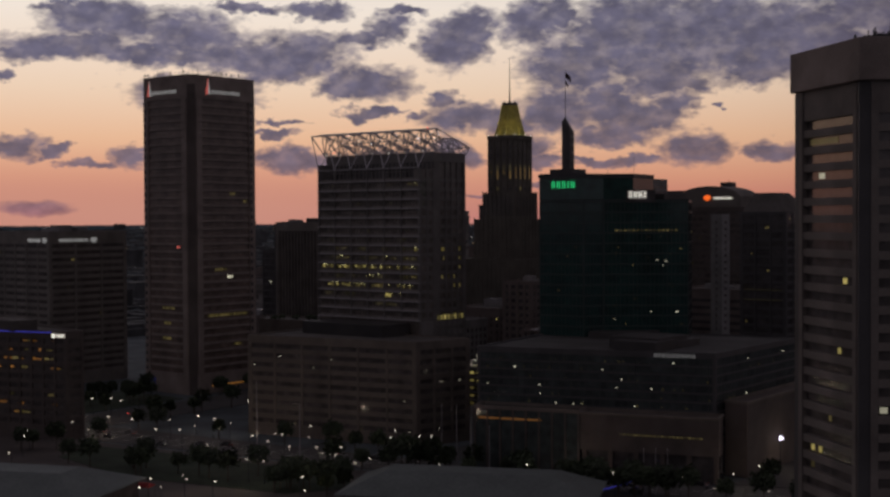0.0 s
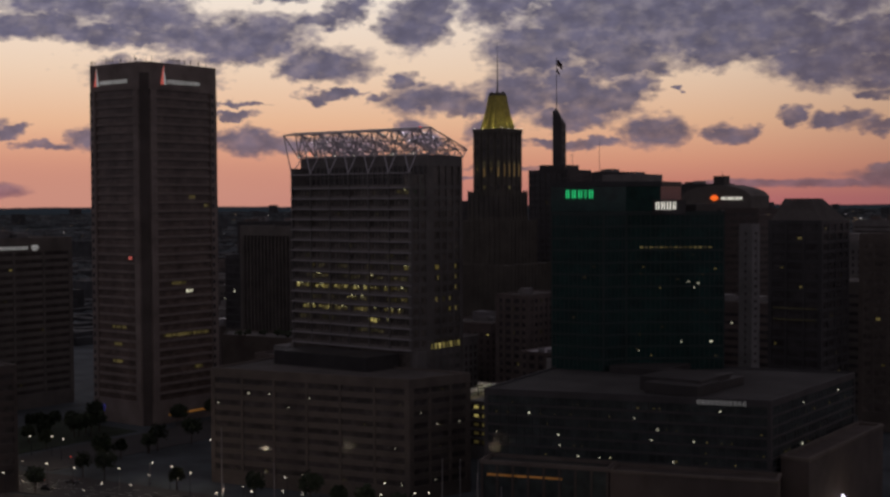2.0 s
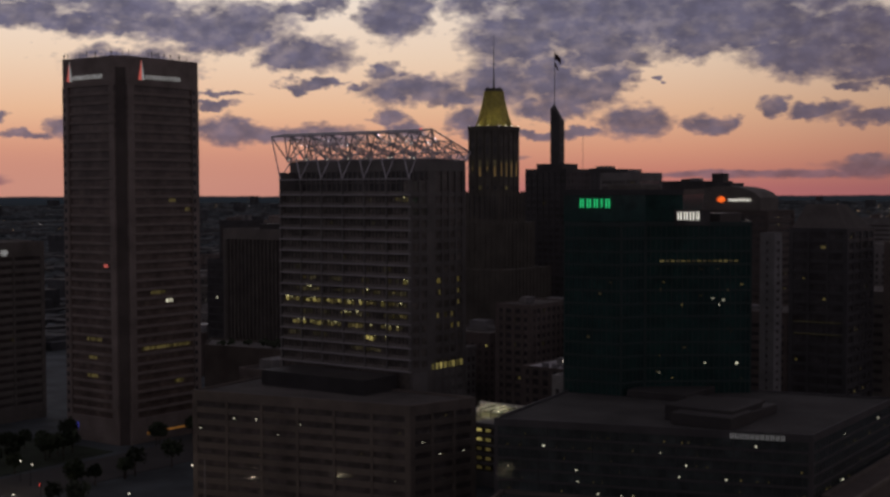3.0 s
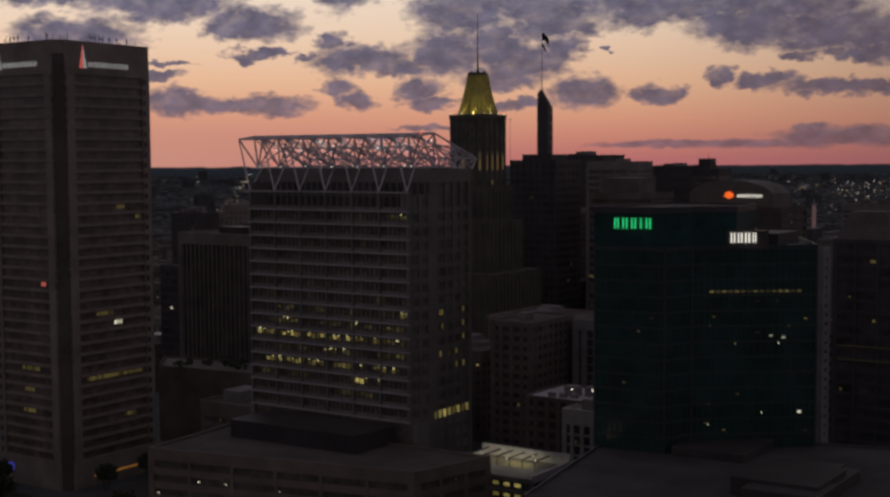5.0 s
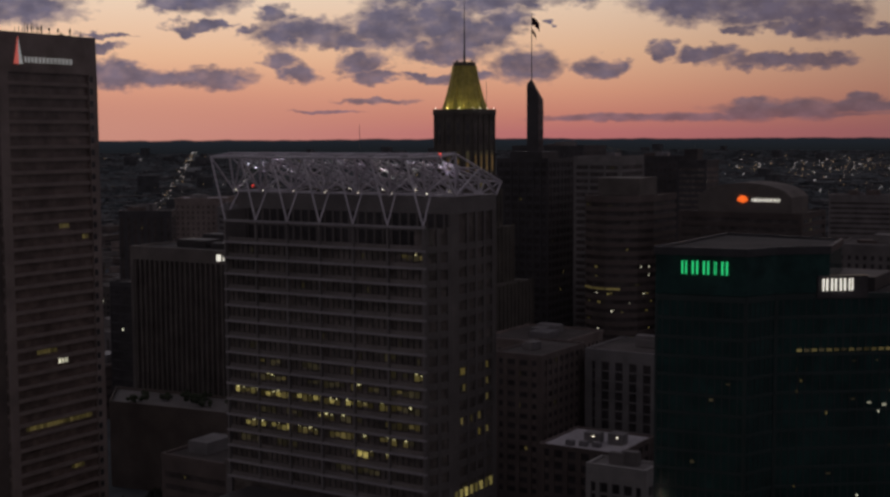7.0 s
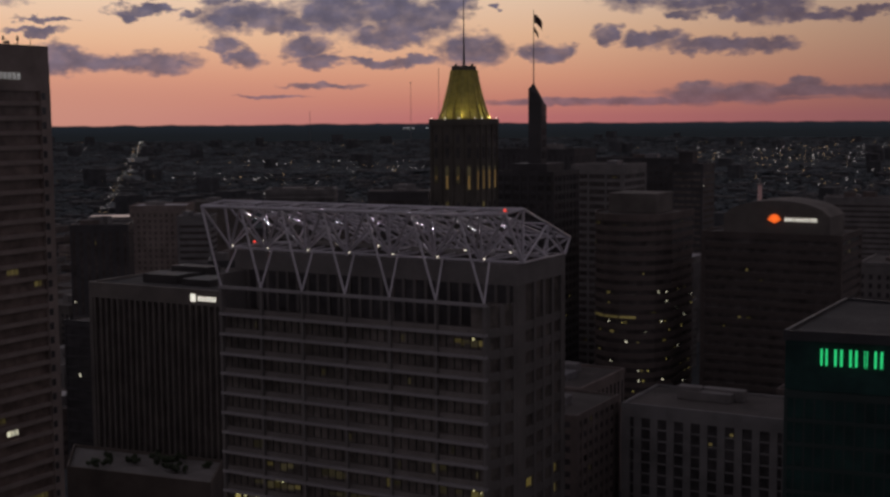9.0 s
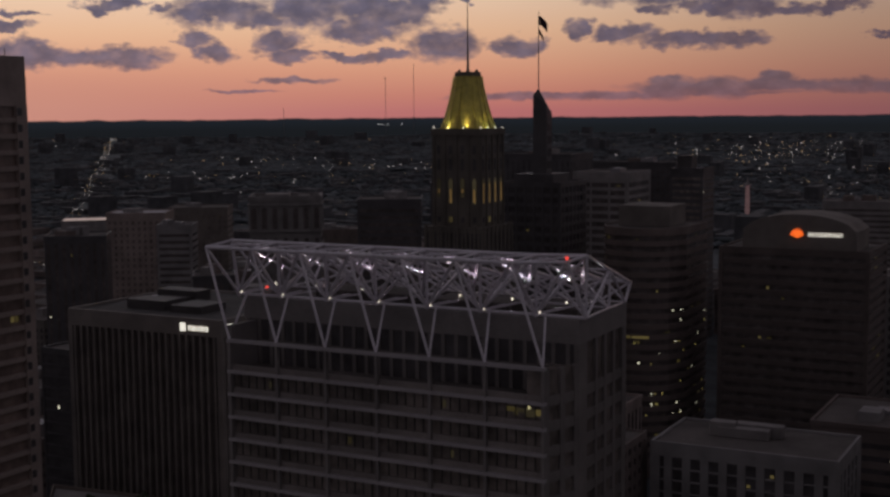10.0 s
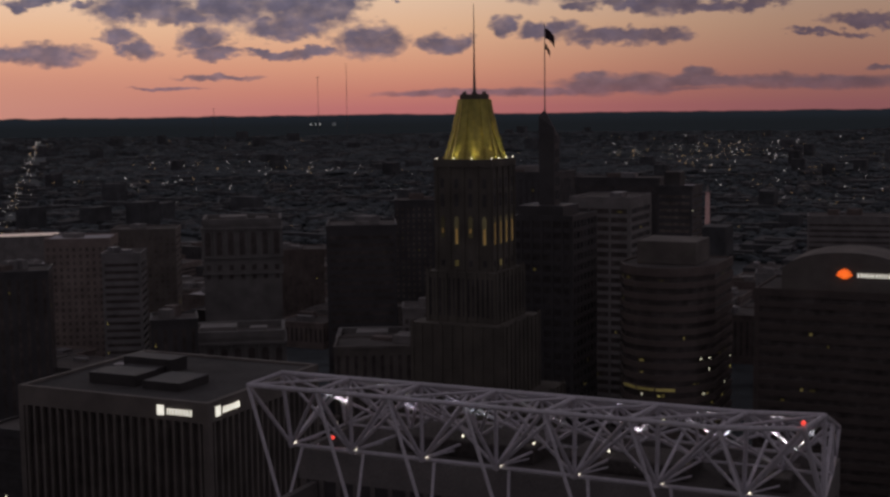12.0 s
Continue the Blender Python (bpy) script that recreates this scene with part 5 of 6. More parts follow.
# ---- older downtown blocks ----
def city_block(x, y, w, d, h, wall, rng, deg=0.0, pale_roof=False, lit=2):
    kinds = {"brick": "red-brown brick", "limestone": "grey limestone", "precast": "grey concrete", "brown": "brown masonry", "darkstone": "dark stone", "pale": "pale concrete"}
    ob = thing("downtown_block", kinds[wall] + " downtown building with rows of dark windows", "building", (x, y, 0), "downtown blocks")
    pts = turned(x, y, w, d, deg)
    bm = B()
    prism(bm, pts, 0, h)
    part("wall", bm, M[wall], ob)
    bm = B()
    ring(bm, inset(pts, -0.3), 0.8, h - 0.6, h + 0.9)
    part("parapet", bm, M[wall], ob)
    bm = B()
    prism(bm, inset(pts, 0.55), h, h + 0.15)
    part("roof", bm, M["paleroof" if pale_roof else "roof"], ob)
    floors = max(2, int(h / 3.9))
    panes = B()
    style = rng.choice(("punched", "punched", "ribbon", "tall"))
    pane_mat = rng.choice(("black", "glass", "glass", "officeglass"))
    for i in (0, 1):
        a, b = Vector(pts[i]), Vector(pts[i + 1])
        length = (b - a).length
        n = max(3, int(length / 3.4))
        if style == "tall":
            for k in range(n):
                u = length * (k + 0.5) / n
                slab_on(panes, a, b, u - 0.7, u + 0.7, 6.0, h - 3.0, -0.3, 0.06)
        for f in range(floors - 1 if style != "tall" else 0):
            z = 5.2 + f * (h - 4) / floors
            if style == "ribbon":
                slab_on(panes, a, b, 1.4, length - 1.4, z + 0.3, z + 1.9, -0.3, 0.06)
                continue
            for k in range(n):
                u = length * (k + 0.5) / n
                slab_on(panes, a, b, u - 0.75, u + 0.75, z, z + 2.1, -0.3, 0.06)
        for k in range(lit):
            u, f = length * (rng.randrange(n) + 0.5) / n, rng.randrange(floors - 1)
            bm = B()
            z = 5.2 + f * (h - 4) / floors
            slab_on(bm, a, b, u - 0.4, u + rng.choice((0.0, 0.2, 0.4)), z + 0.6, z + rng.choice((1.3, 1.6, 1.9)), 0.0, 0.12)
            part("lit_window", bm, M[rng.choice(("litdim", "litdim", "lit", "litwhite"))], ob)
    part("window_grid", panes, M[pane_mat], ob, kind="stuff")
    for k in range(rng.randrange(1, 4)):
        bm = B()
        bw, bd, bh = w * rng.uniform(0.12, 0.3), d * rng.uniform(0.12, 0.3), rng.uniform(1.6, 4.5)
        cx, cy = x + w * rng.uniform(-0.22, 0.22), y + d * rng.uniform(-0.22, 0.22)
        box(bm, cx - bw / 2, cy - bd / 2, h, cx + bw / 2, cy + bd / 2, h + bh)
        part("roof_house", bm, M[rng.choice(("metal", "precast", "brick", "pale"))], ob)
    PLACED.append((x - w / 2 - 4, y - d / 2 - 4, x + w / 2 + 4, y + d / 2 + 4))
    return ob


rng = random.Random(31)
for row in ("-476 462 36 30 80 brown 30", "-497 548 40 30 77 limestone 30", "-419 428 20 22 77 pale 30", "-287 448 34 34 94 darkstone 28",
            "-353 650 32 30 91 darkstone 25", "-207 350 70 24 56 limestone 26", "-222 392 26 18 64 precast 26", 
            "-402 330 30 26 80 darkstone 37", "-292 299 18 20 69 darkstone 37", "-455 650 50 30 55 brick 30", "-106 572 20 18 62 pale 10", "-96 780 54 30 76 precast 8",
            "-257 208 12 16 60 brown 20", "-348 405 32 22 42 brick 30", "-60 420 40 36 66 brown 0", "0 420 44 40 70 precast 0", "60 360 40 44 60 brick 0", "-60 500 36 40 58 limestone 0",
            "-200 480 30 36 78 darkstone 0", "-240 545 52 34 115.5 darkstone 0", "-167 608 20 24 105.2 darkstone 0", "-216 652 58 30 107 darkstone 0", "-255 540 40 34 60 brick 0", "-170 560 46 30 52 precast 0", "10 250 44 40 46 brick 0", "70 240 36 40 58 limestone 0",
            "-90 230 34 40 44 brown 0", "-95 180 30 36 36 brick 0", "-95 130 34 36 32 precast 0", "-110 70 26 44 30 brick 0", "-80 60 22 40 34 limestone 0"):
    v = row.split()
    city_block(float(v[0]), float(v[1]), float(v[2]), float(v[3]), float(v[4]), v[5], rng, float(v[6]), rng.random() < 0.2)

def arcaded_block(x, y, w, d, h, deg, top, tall, step, label):
    """A stone building with a cornice, a low attic and a storey of tall arched windows between half columns."""
    ob = thing("arcaded_stone_building", label, "building", (x, y, 0))
    pts = turned(x, y, w, d, deg)
    bm = B()
    prism(bm, inset(pts, 0.5), 0, h - 3.0)
    part("wall", bm, M["palestone"], ob)
    for z0, z1, out in ((h - 3.0, h, 0.0), (top + 1.2, top + 2.2, -0.7), (top - tall - 2.0, top - tall - 0.8, -0.5), (top - tall - 11.0, top - tall - 10.2, -0.3)):
        bm = B()
        ring(bm, inset(pts, out), 1.6, z0, z1)
        part("cornice", bm, M["palestone"], ob)
    bm = B()
    prism(bm, inset(pts, 1.6), h - 3.2, h - 2.6)
    part("roof", bm, M["roof"], ob)
    for k, (fw, fd, fx, fh) in enumerate(((0.34, 0.4, -0.12, 3.2), (0.16, 0.24, 0.25, 2.2))):
        bm = B()
        prism(bm, turned(x + fx * w * math.cos(radians(deg)), y + fx * w * math.sin(radians(deg)), fw * w, fd * d, deg), h - 2.6, h - 2.6 + fh)
        part("roof_house", bm, M["precast"], ob)
    for i in (0, 1, 3):
        a, b = Vector(pts[i]), Vector(pts[(i + 1) % 4])
        e = (b - a).normalized()
        nrm = Vector((e.y, -e.x))
        n = max(3, int((b - a).length / step))
        for k in range(n):
            u = (b - a).length * (k + 0.5) / n
            half = step * 0.27
            outline = [(u - half, top - tall), (u + half, top - tall)] + [(u + half * math.cos(q), top - half + half * math.sin(q)) for q in (0, 0.6, 1.2, 1.94, 2.54, 3.1416)]
            bm = B()
            rows = [[bm.verts.new((*(a + e * p + nrm * o), z)) for p, z in outline] for o in (-0.5, -0.44)]
            bm.faces.new(rows[0][::-1])
            bm.faces.new(rows[1])
            for m in range(8):
                bm.faces.new((rows[0][m], rows[0][(m + 1) % 8], rows[1][(m + 1) % 8], rows[1][m]))
            part("arched_window", bm, M["glass"], ob, "tall dark arched window")
            for f in range(2):
                bm = B()
                slab_on(bm, a, b, u - half * 0.8, u + half * 0.8, top - tall - 8.6 - 5.0 * f, top - tall - 5.6 - 5.0 * f, -0.5, -0.42)
                part("window", bm, M["glass"], ob)
        for k in range(n + 1):
            u = min((b - a).length - 0.9, max(0.9, (b - a).length * k / n))
            p = a + e * u + nrm * -0.35
            bm = B()
            bar(bm, (p.x, p.y, top - tall - 0.8), (p.x, p.y, top + 1.2), 0.7, 8, 0.6)
            part("half_column", bm, M["palestone"], ob)
    PLACED.append((x - w / 2 - 4, y - d / 2 - 4, x + w / 2 + 4, y + d / 2 + 4))
    return ob


arcaded_block(-392, 500, 44, 36, 91, 32, 84.0, 13.0, 5.6, "pale stone building with tall arched windows under its cornice")
arcaded_block(-296, 345, 46, 28, 58, 32, 51.0, 8.0, 5.2, "grey stone building with a row of arched windows")
arcaded_block(-236, 372, 40, 26, 55, 26, 49.0, 7.5, 5.0, "grey stone building with a row of arched windows")
terrace = thing("terrace_building", "low building with a planted pale roof terrace", "building", (-175, 109, 0))
terrace_pts = [(-193, 95), (-142, 101), (-155, 123), (-211, 116)]
bm = B()
prism(bm, terrace_pts, 0, 29.2)
part("wall", bm, M["brown2"], terrace)
bm = B()
prism(bm, inset(terrace_pts, 0.6), 29.2, 29.9)
part("terrace_deck", bm, M["precast"], terrace, "pale paved roof deck")
bm = B()
ring(bm, terrace_pts, 0.5, 29.2, 30.8)
part("parapet", bm, M["brown2"], terrace)
shrub_rng = random.Random(19)
for k in range(16):
    bm = B()
    u, v = shrub_rng.uniform(0.06, 0.94), shrub_rng.uniform(0.1, 0.9)
    px = (-193 + 51 * u) * (1 - v) + (-211 + 56 * u) * v
    py = (95 + 6 * u) * (1 - v) + (116 + 7 * u) * v
    for m in range(5):
        gem(bm, (px + shrub_rng.gauss(0, 0.9), py + shrub_rng.gauss(0, 0.9), 30.5 + shrub_rng.uniform(0, 1.4)), shrub_rng.uniform(0.5, 1.1))
    for vert in bm.verts:
        vert.co += Vector((shrub_rng.gauss(0, 0.18), shrub_rng.gauss(0, 0.18), shrub_rng.gauss(0, 0.18)))
    part("shrub", bm, M["leaf"], terrace, "dark green shrub")

far_block = thing("rooftop_plant_box", "dark plant box on a tall brown block's roof", "roof plant", (-169.8, 606, 105.2))
bm = B()
box(bm, -174.4, 601, 105.36, -165.2, 611, 113.4)
part("housing", bm, M["louver"], far_block)
bm = B()
bar(bm, (-169, 606, 113.3), (-169, 606, 116.5), 0.25, 6, 0.1)
part("aerial", bm, M["cable"], far_block)
for gx in range(-1000, 420, 54):
    for gy in range(190, 1040, 57):
        x, y = gx + rng.uniform(-5, 5), gy + rng.uniform(-5, 5)
        if not -1.5 < math.atan2(x - 60, y + 150) < 0.16 or gx < -gy * 1.15 - 160:
            continue
        w, d = rng.uniform(28, 40), rng.uniform(28, 42)
        if any(x + w / 2 > p[0] and x - w / 2 < p[2] and y + d / 2 > p[1] and y - d / 2 < p[3] for p in PLACED):
            continue
        core = math.exp(-(((x + 170) / 300) ** 2 + ((y - 420) / 260) ** 2))
        h = rng.uniform(9, 20) + core * rng.uniform(8, 34)
        city_block(x, y, w, d, h, rng.choice(("brick", "brick", "limestone", "precast", "brown", "darkstone")), rng, 0.0, rng.random() < 0.14, rng.choice((0, 1, 1, 2)))


# ---- far districts: row houses, trees and lights past counting ----
def far_city():
    rng = random.Random(77)
    verts, faces = [], []
    tverts, tfaces = [], []
    ico = bmesh.new()
    bmesh.ops.create_icosphere(ico, subdivisions=1, radius=1.0)
    iv, itri = [v.co.copy() for v in ico.verts], [[v.index for v in f.verts] for f in ico.faces]
    ico.free()
    warm, cool = bmesh.new(), bmesh.new()

    def spot(near, far, power):
        r = near + (far - near) * rng.random() ** power
        a = radians(rng.uniform(-66, 4))
        return r, 60 + r * math.sin(a), -150 + r * math.cos(a)

    def in_centre(x, y):
        return -1020 < x < 440 and 150 < y < 1050 and x > -y * 1.15 - 160

    # terraces and low blocks stand in loose rows; every so often a taller one
    for k in range(5200):
        r, x, y = spot(620, 6500, 1.5)
        if in_centre(x, y):
            continue
        z = land_height(x, y)
        w, d, h = rng.uniform(12, 60), rng.uniform(9, 14), rng.uniform(5, 8.5)
        if rng.random() < 0.035:
            w, d, h = rng.uniform(20, 42), rng.uniform(15, 25), rng.uniform(14, 34)
        if rng.random() < 0.5:
            w, d = d, w
        n = len(verts)
        for zz in (z - 3, z + h):
            for sx, sy in ((-1, -1), (1, -1), (1, 1), (-1, 1)):
                verts.append((x + sx * w / 2, y + sy * d / 2, zz))
        for f in ((4, 5, 6, 7), (0, 1, 5, 4), (1, 2, 6, 5), (2, 3, 7, 6), (3, 0, 4, 7)):
            faces.append([n + i for i in f])
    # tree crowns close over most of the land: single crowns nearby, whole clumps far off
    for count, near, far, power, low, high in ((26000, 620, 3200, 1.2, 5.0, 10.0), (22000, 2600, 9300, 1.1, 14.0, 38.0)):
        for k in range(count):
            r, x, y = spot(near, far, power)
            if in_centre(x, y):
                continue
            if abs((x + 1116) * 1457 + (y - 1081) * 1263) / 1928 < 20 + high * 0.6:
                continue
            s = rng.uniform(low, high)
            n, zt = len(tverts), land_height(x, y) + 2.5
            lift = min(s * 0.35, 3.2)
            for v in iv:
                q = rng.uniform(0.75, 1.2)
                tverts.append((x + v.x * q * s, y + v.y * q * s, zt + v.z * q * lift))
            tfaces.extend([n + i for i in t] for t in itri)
    for name, vv, ff, mat, label in (("row_houses", verts, faces, "house", "far row houses and low blocks"), ("far_trees", tverts, tfaces, "farleaf", "dark far tree crowns tinted bluish for haze")):
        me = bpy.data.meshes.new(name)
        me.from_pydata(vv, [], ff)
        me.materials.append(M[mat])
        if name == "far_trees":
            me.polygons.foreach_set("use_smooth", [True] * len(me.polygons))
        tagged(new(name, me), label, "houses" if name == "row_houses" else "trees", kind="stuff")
    # lights gather in districts
    for cx, cy, sx, sy, count in ((-618, 2776, 90, 200, 60), (-745, 3400, 110, 260, 36), (-840, 2890, 90, 160, 26), (-201, 1573, 60, 70, 20), (-1500, 2250, 170, 70, 24),
                                  (-1227, 2043, 130, 60, 20), (-1350, 1650, 190, 80, 26), (-871, 1700, 40, 50, 10), (-330, 2000, 120, 250, 36)):
        for k in range(int(count * 1.5)):
            x, y = rng.gauss(cx, sx), rng.gauss(cy, sy)
            r = math.hypot(x - 60, y + 150)
            gem(warm if rng.random() < 0.5 else cool, (x, y, land_height(x, y) + rng.uniform(12, 17)), r * 0.00022 * rng.choice((0.5, 0.6, 0.8, 1.1, 1.8)))
    for k in range(420):
        r = 700 + 3900 * rng.random() ** 1.2
        a = radians(rng.uniform(-62, 2))
        if rng.random() < 0.10:
            a, r = radians(rng.gauss(-12, 4)), rng.gauss(2300, 380)
        x, y = 60 + r * math.sin(a), -150 + r * math.cos(a)
        z = land_height(x, y) + rng.uniform(12, 16)
        size = r * 0.00023 * rng.choice((0.5, 0.6, 0.7, 0.9, 1.5))
        gem(warm if rng.random() < 0.6 else cool, (x, y, z), size)
    # the long lit avenue
    for k in range(74):
        t = -0.36 + 1.36 * (k + rng.random()) / 74
        x, y = -1116 + (-2379 + 1116) * t, 1081 + (2538 - 1081) * t
        for s in (-1, 1):
            if rng.random() < 0.62:
                gem(warm if rng.random() < 0.35 else cool, (x + s * 3 + rng.gauss(0, 2.5), y + s * 2 + rng.gauss(0, 2.5), 26 + 50 * t), (0.55 + 0.6 * t) * rng.uniform(0.5, 1.1))
    for k in range(26):
        gem(warm, (-72 + rng.uniform(-5, 8), 350 + k * 13 + rng.uniform(-5, 5), rng.uniform(5, 9)), rng.uniform(0.22, 0.45))
    # lit side streets west of the centre
    for (xa, ya), (xb, yb), count in (((-490, 532), (-471, 562), 22), ((-494, 615), (-461, 645), 14)):
        for k in range(count):
            q = rng.random()
            gem(warm if rng.random() < 0.75 else cool, (xa + (xb - xa) * q + rng.gauss(0, 3), ya + (yb - ya) * q + rng.gauss(0, 3), rng.uniform(21, 24)), rng.uniform(0.18, 0.38))
    for dx in (0, 14, 30, 78):
        gem(cool, (-2440 + dx, 4042 + dx * 0.5, 96), 2.0)
    for bm, name, mat, label in ((warm, "warm_street_lights", "lampwarm", "far warm street lights"), (cool, "white_street_lights", "lampcool", "far white street lights")):
        me = bpy.data.meshes.new(name)
        bm.to_mesh(me)
        bm.free()
        me.materials.append(M[mat])
        tagged(new(name, me), label, "lights", kind="stuff")


far_city()


# ---- radio masts and the far monument ----
def radio_mast(x, y, h, top):
    ob = thing("radio_mast", "thin far radio mast on the horizon", "radio mast", (x, y, land_height(x, y)))
    z = land_height(x, y)
    bm = B()
    bar(bm, (x, y, z), (x, y, z + h), 0.9, 5, 0.7)
    part("mast", bm, M["cable"], ob)
    if top:
        bm = B()
        bar(bm, (x - 7, y, z + h), (x + 7, y, z + h), 0.9, 5)
        part("cross_arm", bm, M["cable"], ob)
    return ob


def monument():
    x, y = -305, 1255
    ob = thing("stone_column_monument", "floodlit pale stone column on a square base", "monument", (x, y, land_height(x, y)))
    z = land_height(x, y)
    bm = B()
    box(bm, x - 8, y - 8, z - 1, x + 8, y + 8, z + 8)
    part("base", bm, M["pale"], ob)
    # no lamps stand here; the shaft's own glow replaces floodlights
    bm = B()
    bar(bm, (x, y, z + 8), (x, y, 58), 2.7, 12, 2.1)
    part("column", bm, M["litpink"], ob, "stone shaft with a pinkish floodlit glow put in")
    bm = B()
    box(bm, x - 3.6, y - 3.6, 58, x + 3.6, y + 3.6, 59.6)
    bar(bm, (x, y, 59.6), (x, y, 66), 1.5, 8, 0.8)
    part("capital", bm, M["pale"], ob)
    return ob


monument()
radio_mast(-2323, 3897, 262 - land_height(-2323, 3897), True)
radio_mast(-2235, 3947, 312 - land_height(-2235, 3947), False)
radio_mast(-2560, 3600, 158 - land_height(-2560, 3600), False)


# ---- streets, plaza, quayside halls ----
def sheet(name, pts, mat, z, label, category):
    bm = B()
    prism(bm, pts, z - 0.3, z)
    me = bpy.data.meshes.new(name)
    bm.to_mesh(me)
    bm.free()
    me.materials.append(M[mat])
    return tagged(new(name, me), label, category, kind="structure")


sheet("plaza", [(-150, -330), (300, -330), (300, 10), (140, -46), (25, -72), (-95, -92), (-150, -100)], "paving", 0.06, "brick-paved waterside plaza", "plaza")
sheet("road", [(-320, -150), (-95, -90), (25, -69), (140, -43), (300, 16), (300, 42), (135, -20), (20, -47), (-105, -64), (-320, -122)], "asphalt", 0.12, "wide asphalt main street", "road")
sheet("road", [(-146, -62), (-114, -62), (-118, 400), (-150, 400)], "asphalt", 0.10, "asphalt side street between towers", "road")
sheet("road", [(34, -40), (52, -36), (30, 300), (12, 300)], "asphalt", 0.10, "asphalt side street between towers", "road")
sheet("road", [(142, -16), (160, -10), (156, 330), (138, 330)], "asphalt", 0.10, "asphalt side street beside the brick arcade", "road")


sheet("lawn", [(-70, -118), (-20, -126), (40, -112), (52, -92), (30, -80), (-40, -88), (-80, -97)], "lawn", 0.16, "dark oval park lawn beside the street", "lawn")
sheet("lawn", [(-200, -50), (-150, -52), (-152, 8), (-200, 8)], "lawn", 0.16, "dark lawn before the brown tower", "lawn")


def along_street(t):
    p = [(-230, -113), (-100, -78), (22, -58), (138, -32), (260, 12)]
    t *= 4
    i = min(3, int(t))
    a, b = Vector(p[i]), Vector(p[i + 1])
    return a.lerp(b, t - i), math.degrees(math.atan2(b.y - a.y, b.x - a.x))


lines = thing("lane_lines", "white painted lane lines on the main street", "road marking", (0, 0, 0), kind="stuff")
bm = B()
for k in range(120):
    p, deg = along_street(k / 120)
    d = Vector((math.cos(radians(deg)), math.sin(radians(deg))))
    nrm = Vector((-d.y, d.x))
    for off in (-7.2, -3.6, 0, 3.6, 7.2):
        if off in (0,) or k % 2:
            c = p + nrm * off
            q = [c - d * 1.5 - nrm * 0.09, c + d * 1.5 - nrm * 0.09, c + d * 1.5 + nrm * 0.09, c - d * 1.5 + nrm * 0.09]
            prism(bm, [(v.x, v.y) for v in q], 0.12, 0.128)
part("lane_line", bm, M["white_paint"], lines, kind="stuff")


def quay_hall(x, y, w, d, deg, h, label):
    ob = thing("quay_hall", label, "market hall", (x, y, 0), "quayside halls")
    pts = turned(x, y, w, d, deg)
    bm = B()
    prism(bm, inset(pts, 2.0), 0, h - 3.2)
    part("glass_wall", bm, M["glass"], ob)
    bm = B()
    prism(bm, pts, h - 3.2, h - 2.8)
    part("eaves", bm, M["greenroof"], ob)
    bm = B()
    prism(bm, inset(pts, 0.4), h - 2.8, h + 2.4, inset(pts, min(w, d) * 0.36))
    part("hipped_roof", bm, M["greenroof"], ob, "grey-green metal hipped roof")
    for k in range(12):
        bm = B()
        u = w * (k + 0.5) / 12
        slab_on(bm, pts[0], pts[1], u - 0.2, u + 0.2, 0, h - 3.2, -2.2, -1.8)
        part("post", bm, M["metal"], ob)
    for k in range(10):
        bm = B()
        u = w * (k + 0.6) / 10
        slab_on(bm, pts[0], pts[1], u - 0.5, u + 0.5, 2.6, 3.3, -1.9, -1.75)
        part("lit_window", bm, M["litorange"], ob, "warm shop light")
    return ob


quay_hall(-14, -176, 74, 40, 24, 9.5, "low waterside market hall with a hipped metal roof")
quay_hall(100, -95, 74, 34, 26, 9.5, "low waterside market hall with a pale hipped roof")


# ---- street furniture ----
def street_lamp():
    ob = thing("street_lamp", "tall street lamp with a bright white head", "street lamp", (0, 0, 0), "street lamps")
    bm = B()
    bar(bm, (0, 0, 0), (0, 0, 7.2), 0.11, 6, 0.07)
    bar(bm, (0, 0, 0), (0, 0, 0.6), 0.2, 6)
    part("pole", bm, M["darkmetal"], ob)
    bm = B()
    bar(bm, (0, 0, 7.1), (0.9, 0, 7.5), 0.06, 5)
    part("arm", bm, M["darkmetal"], ob)
    bm = B()
    gem(bm, (0.9, 0, 7.35), 0.25)
    part("lamp_head", bm, M["lamp"], ob, "glowing white lamp head")
    return ob


first_lamp = street_lamp()
first_lamp.location = (25.6, -140.0, 0.05)
spots = "34.9,-137 51,-117 66,-131 81.5,-113.6 24,-106 17.7,-107 34.4,-85.6 -82.6,-14 -144,-49 -137.7,-44.5 -129,-46.6 -67.7,-56.3 -56.8,-57 -43,-60.6 -67.8,-68.9 -45.3,-82 -8,-66 " \
        "-14,-45.5 35.8,-36 32,-39 141.4,-48 126,-48 152,-34.7 153.6,-19 123,-54.5 -54.4,-146.8 -90.7,-116 -94.3,-94 -95.6,-77 -82.5,-76.4 -55.8,-86.7 -16,-75.4 -2.5,-80 12,-83 " \
        "19.6,-77 18,-34 70,-38.7 93.7,-58.8 25.7,-72.4 -81.3,-125 16.8,-146.7 24.7,-157 47.8,-11.6 26.8,-47.4"
for k, s in enumerate(spots.split()):
    x, y = (float(v) for v in s.split(","))
    copy_thing(first_lamp, pose(x, y, 0.05, 0, 0, 37 * k) @ Matrix.Diagonal((1, 1, 1, 1)))
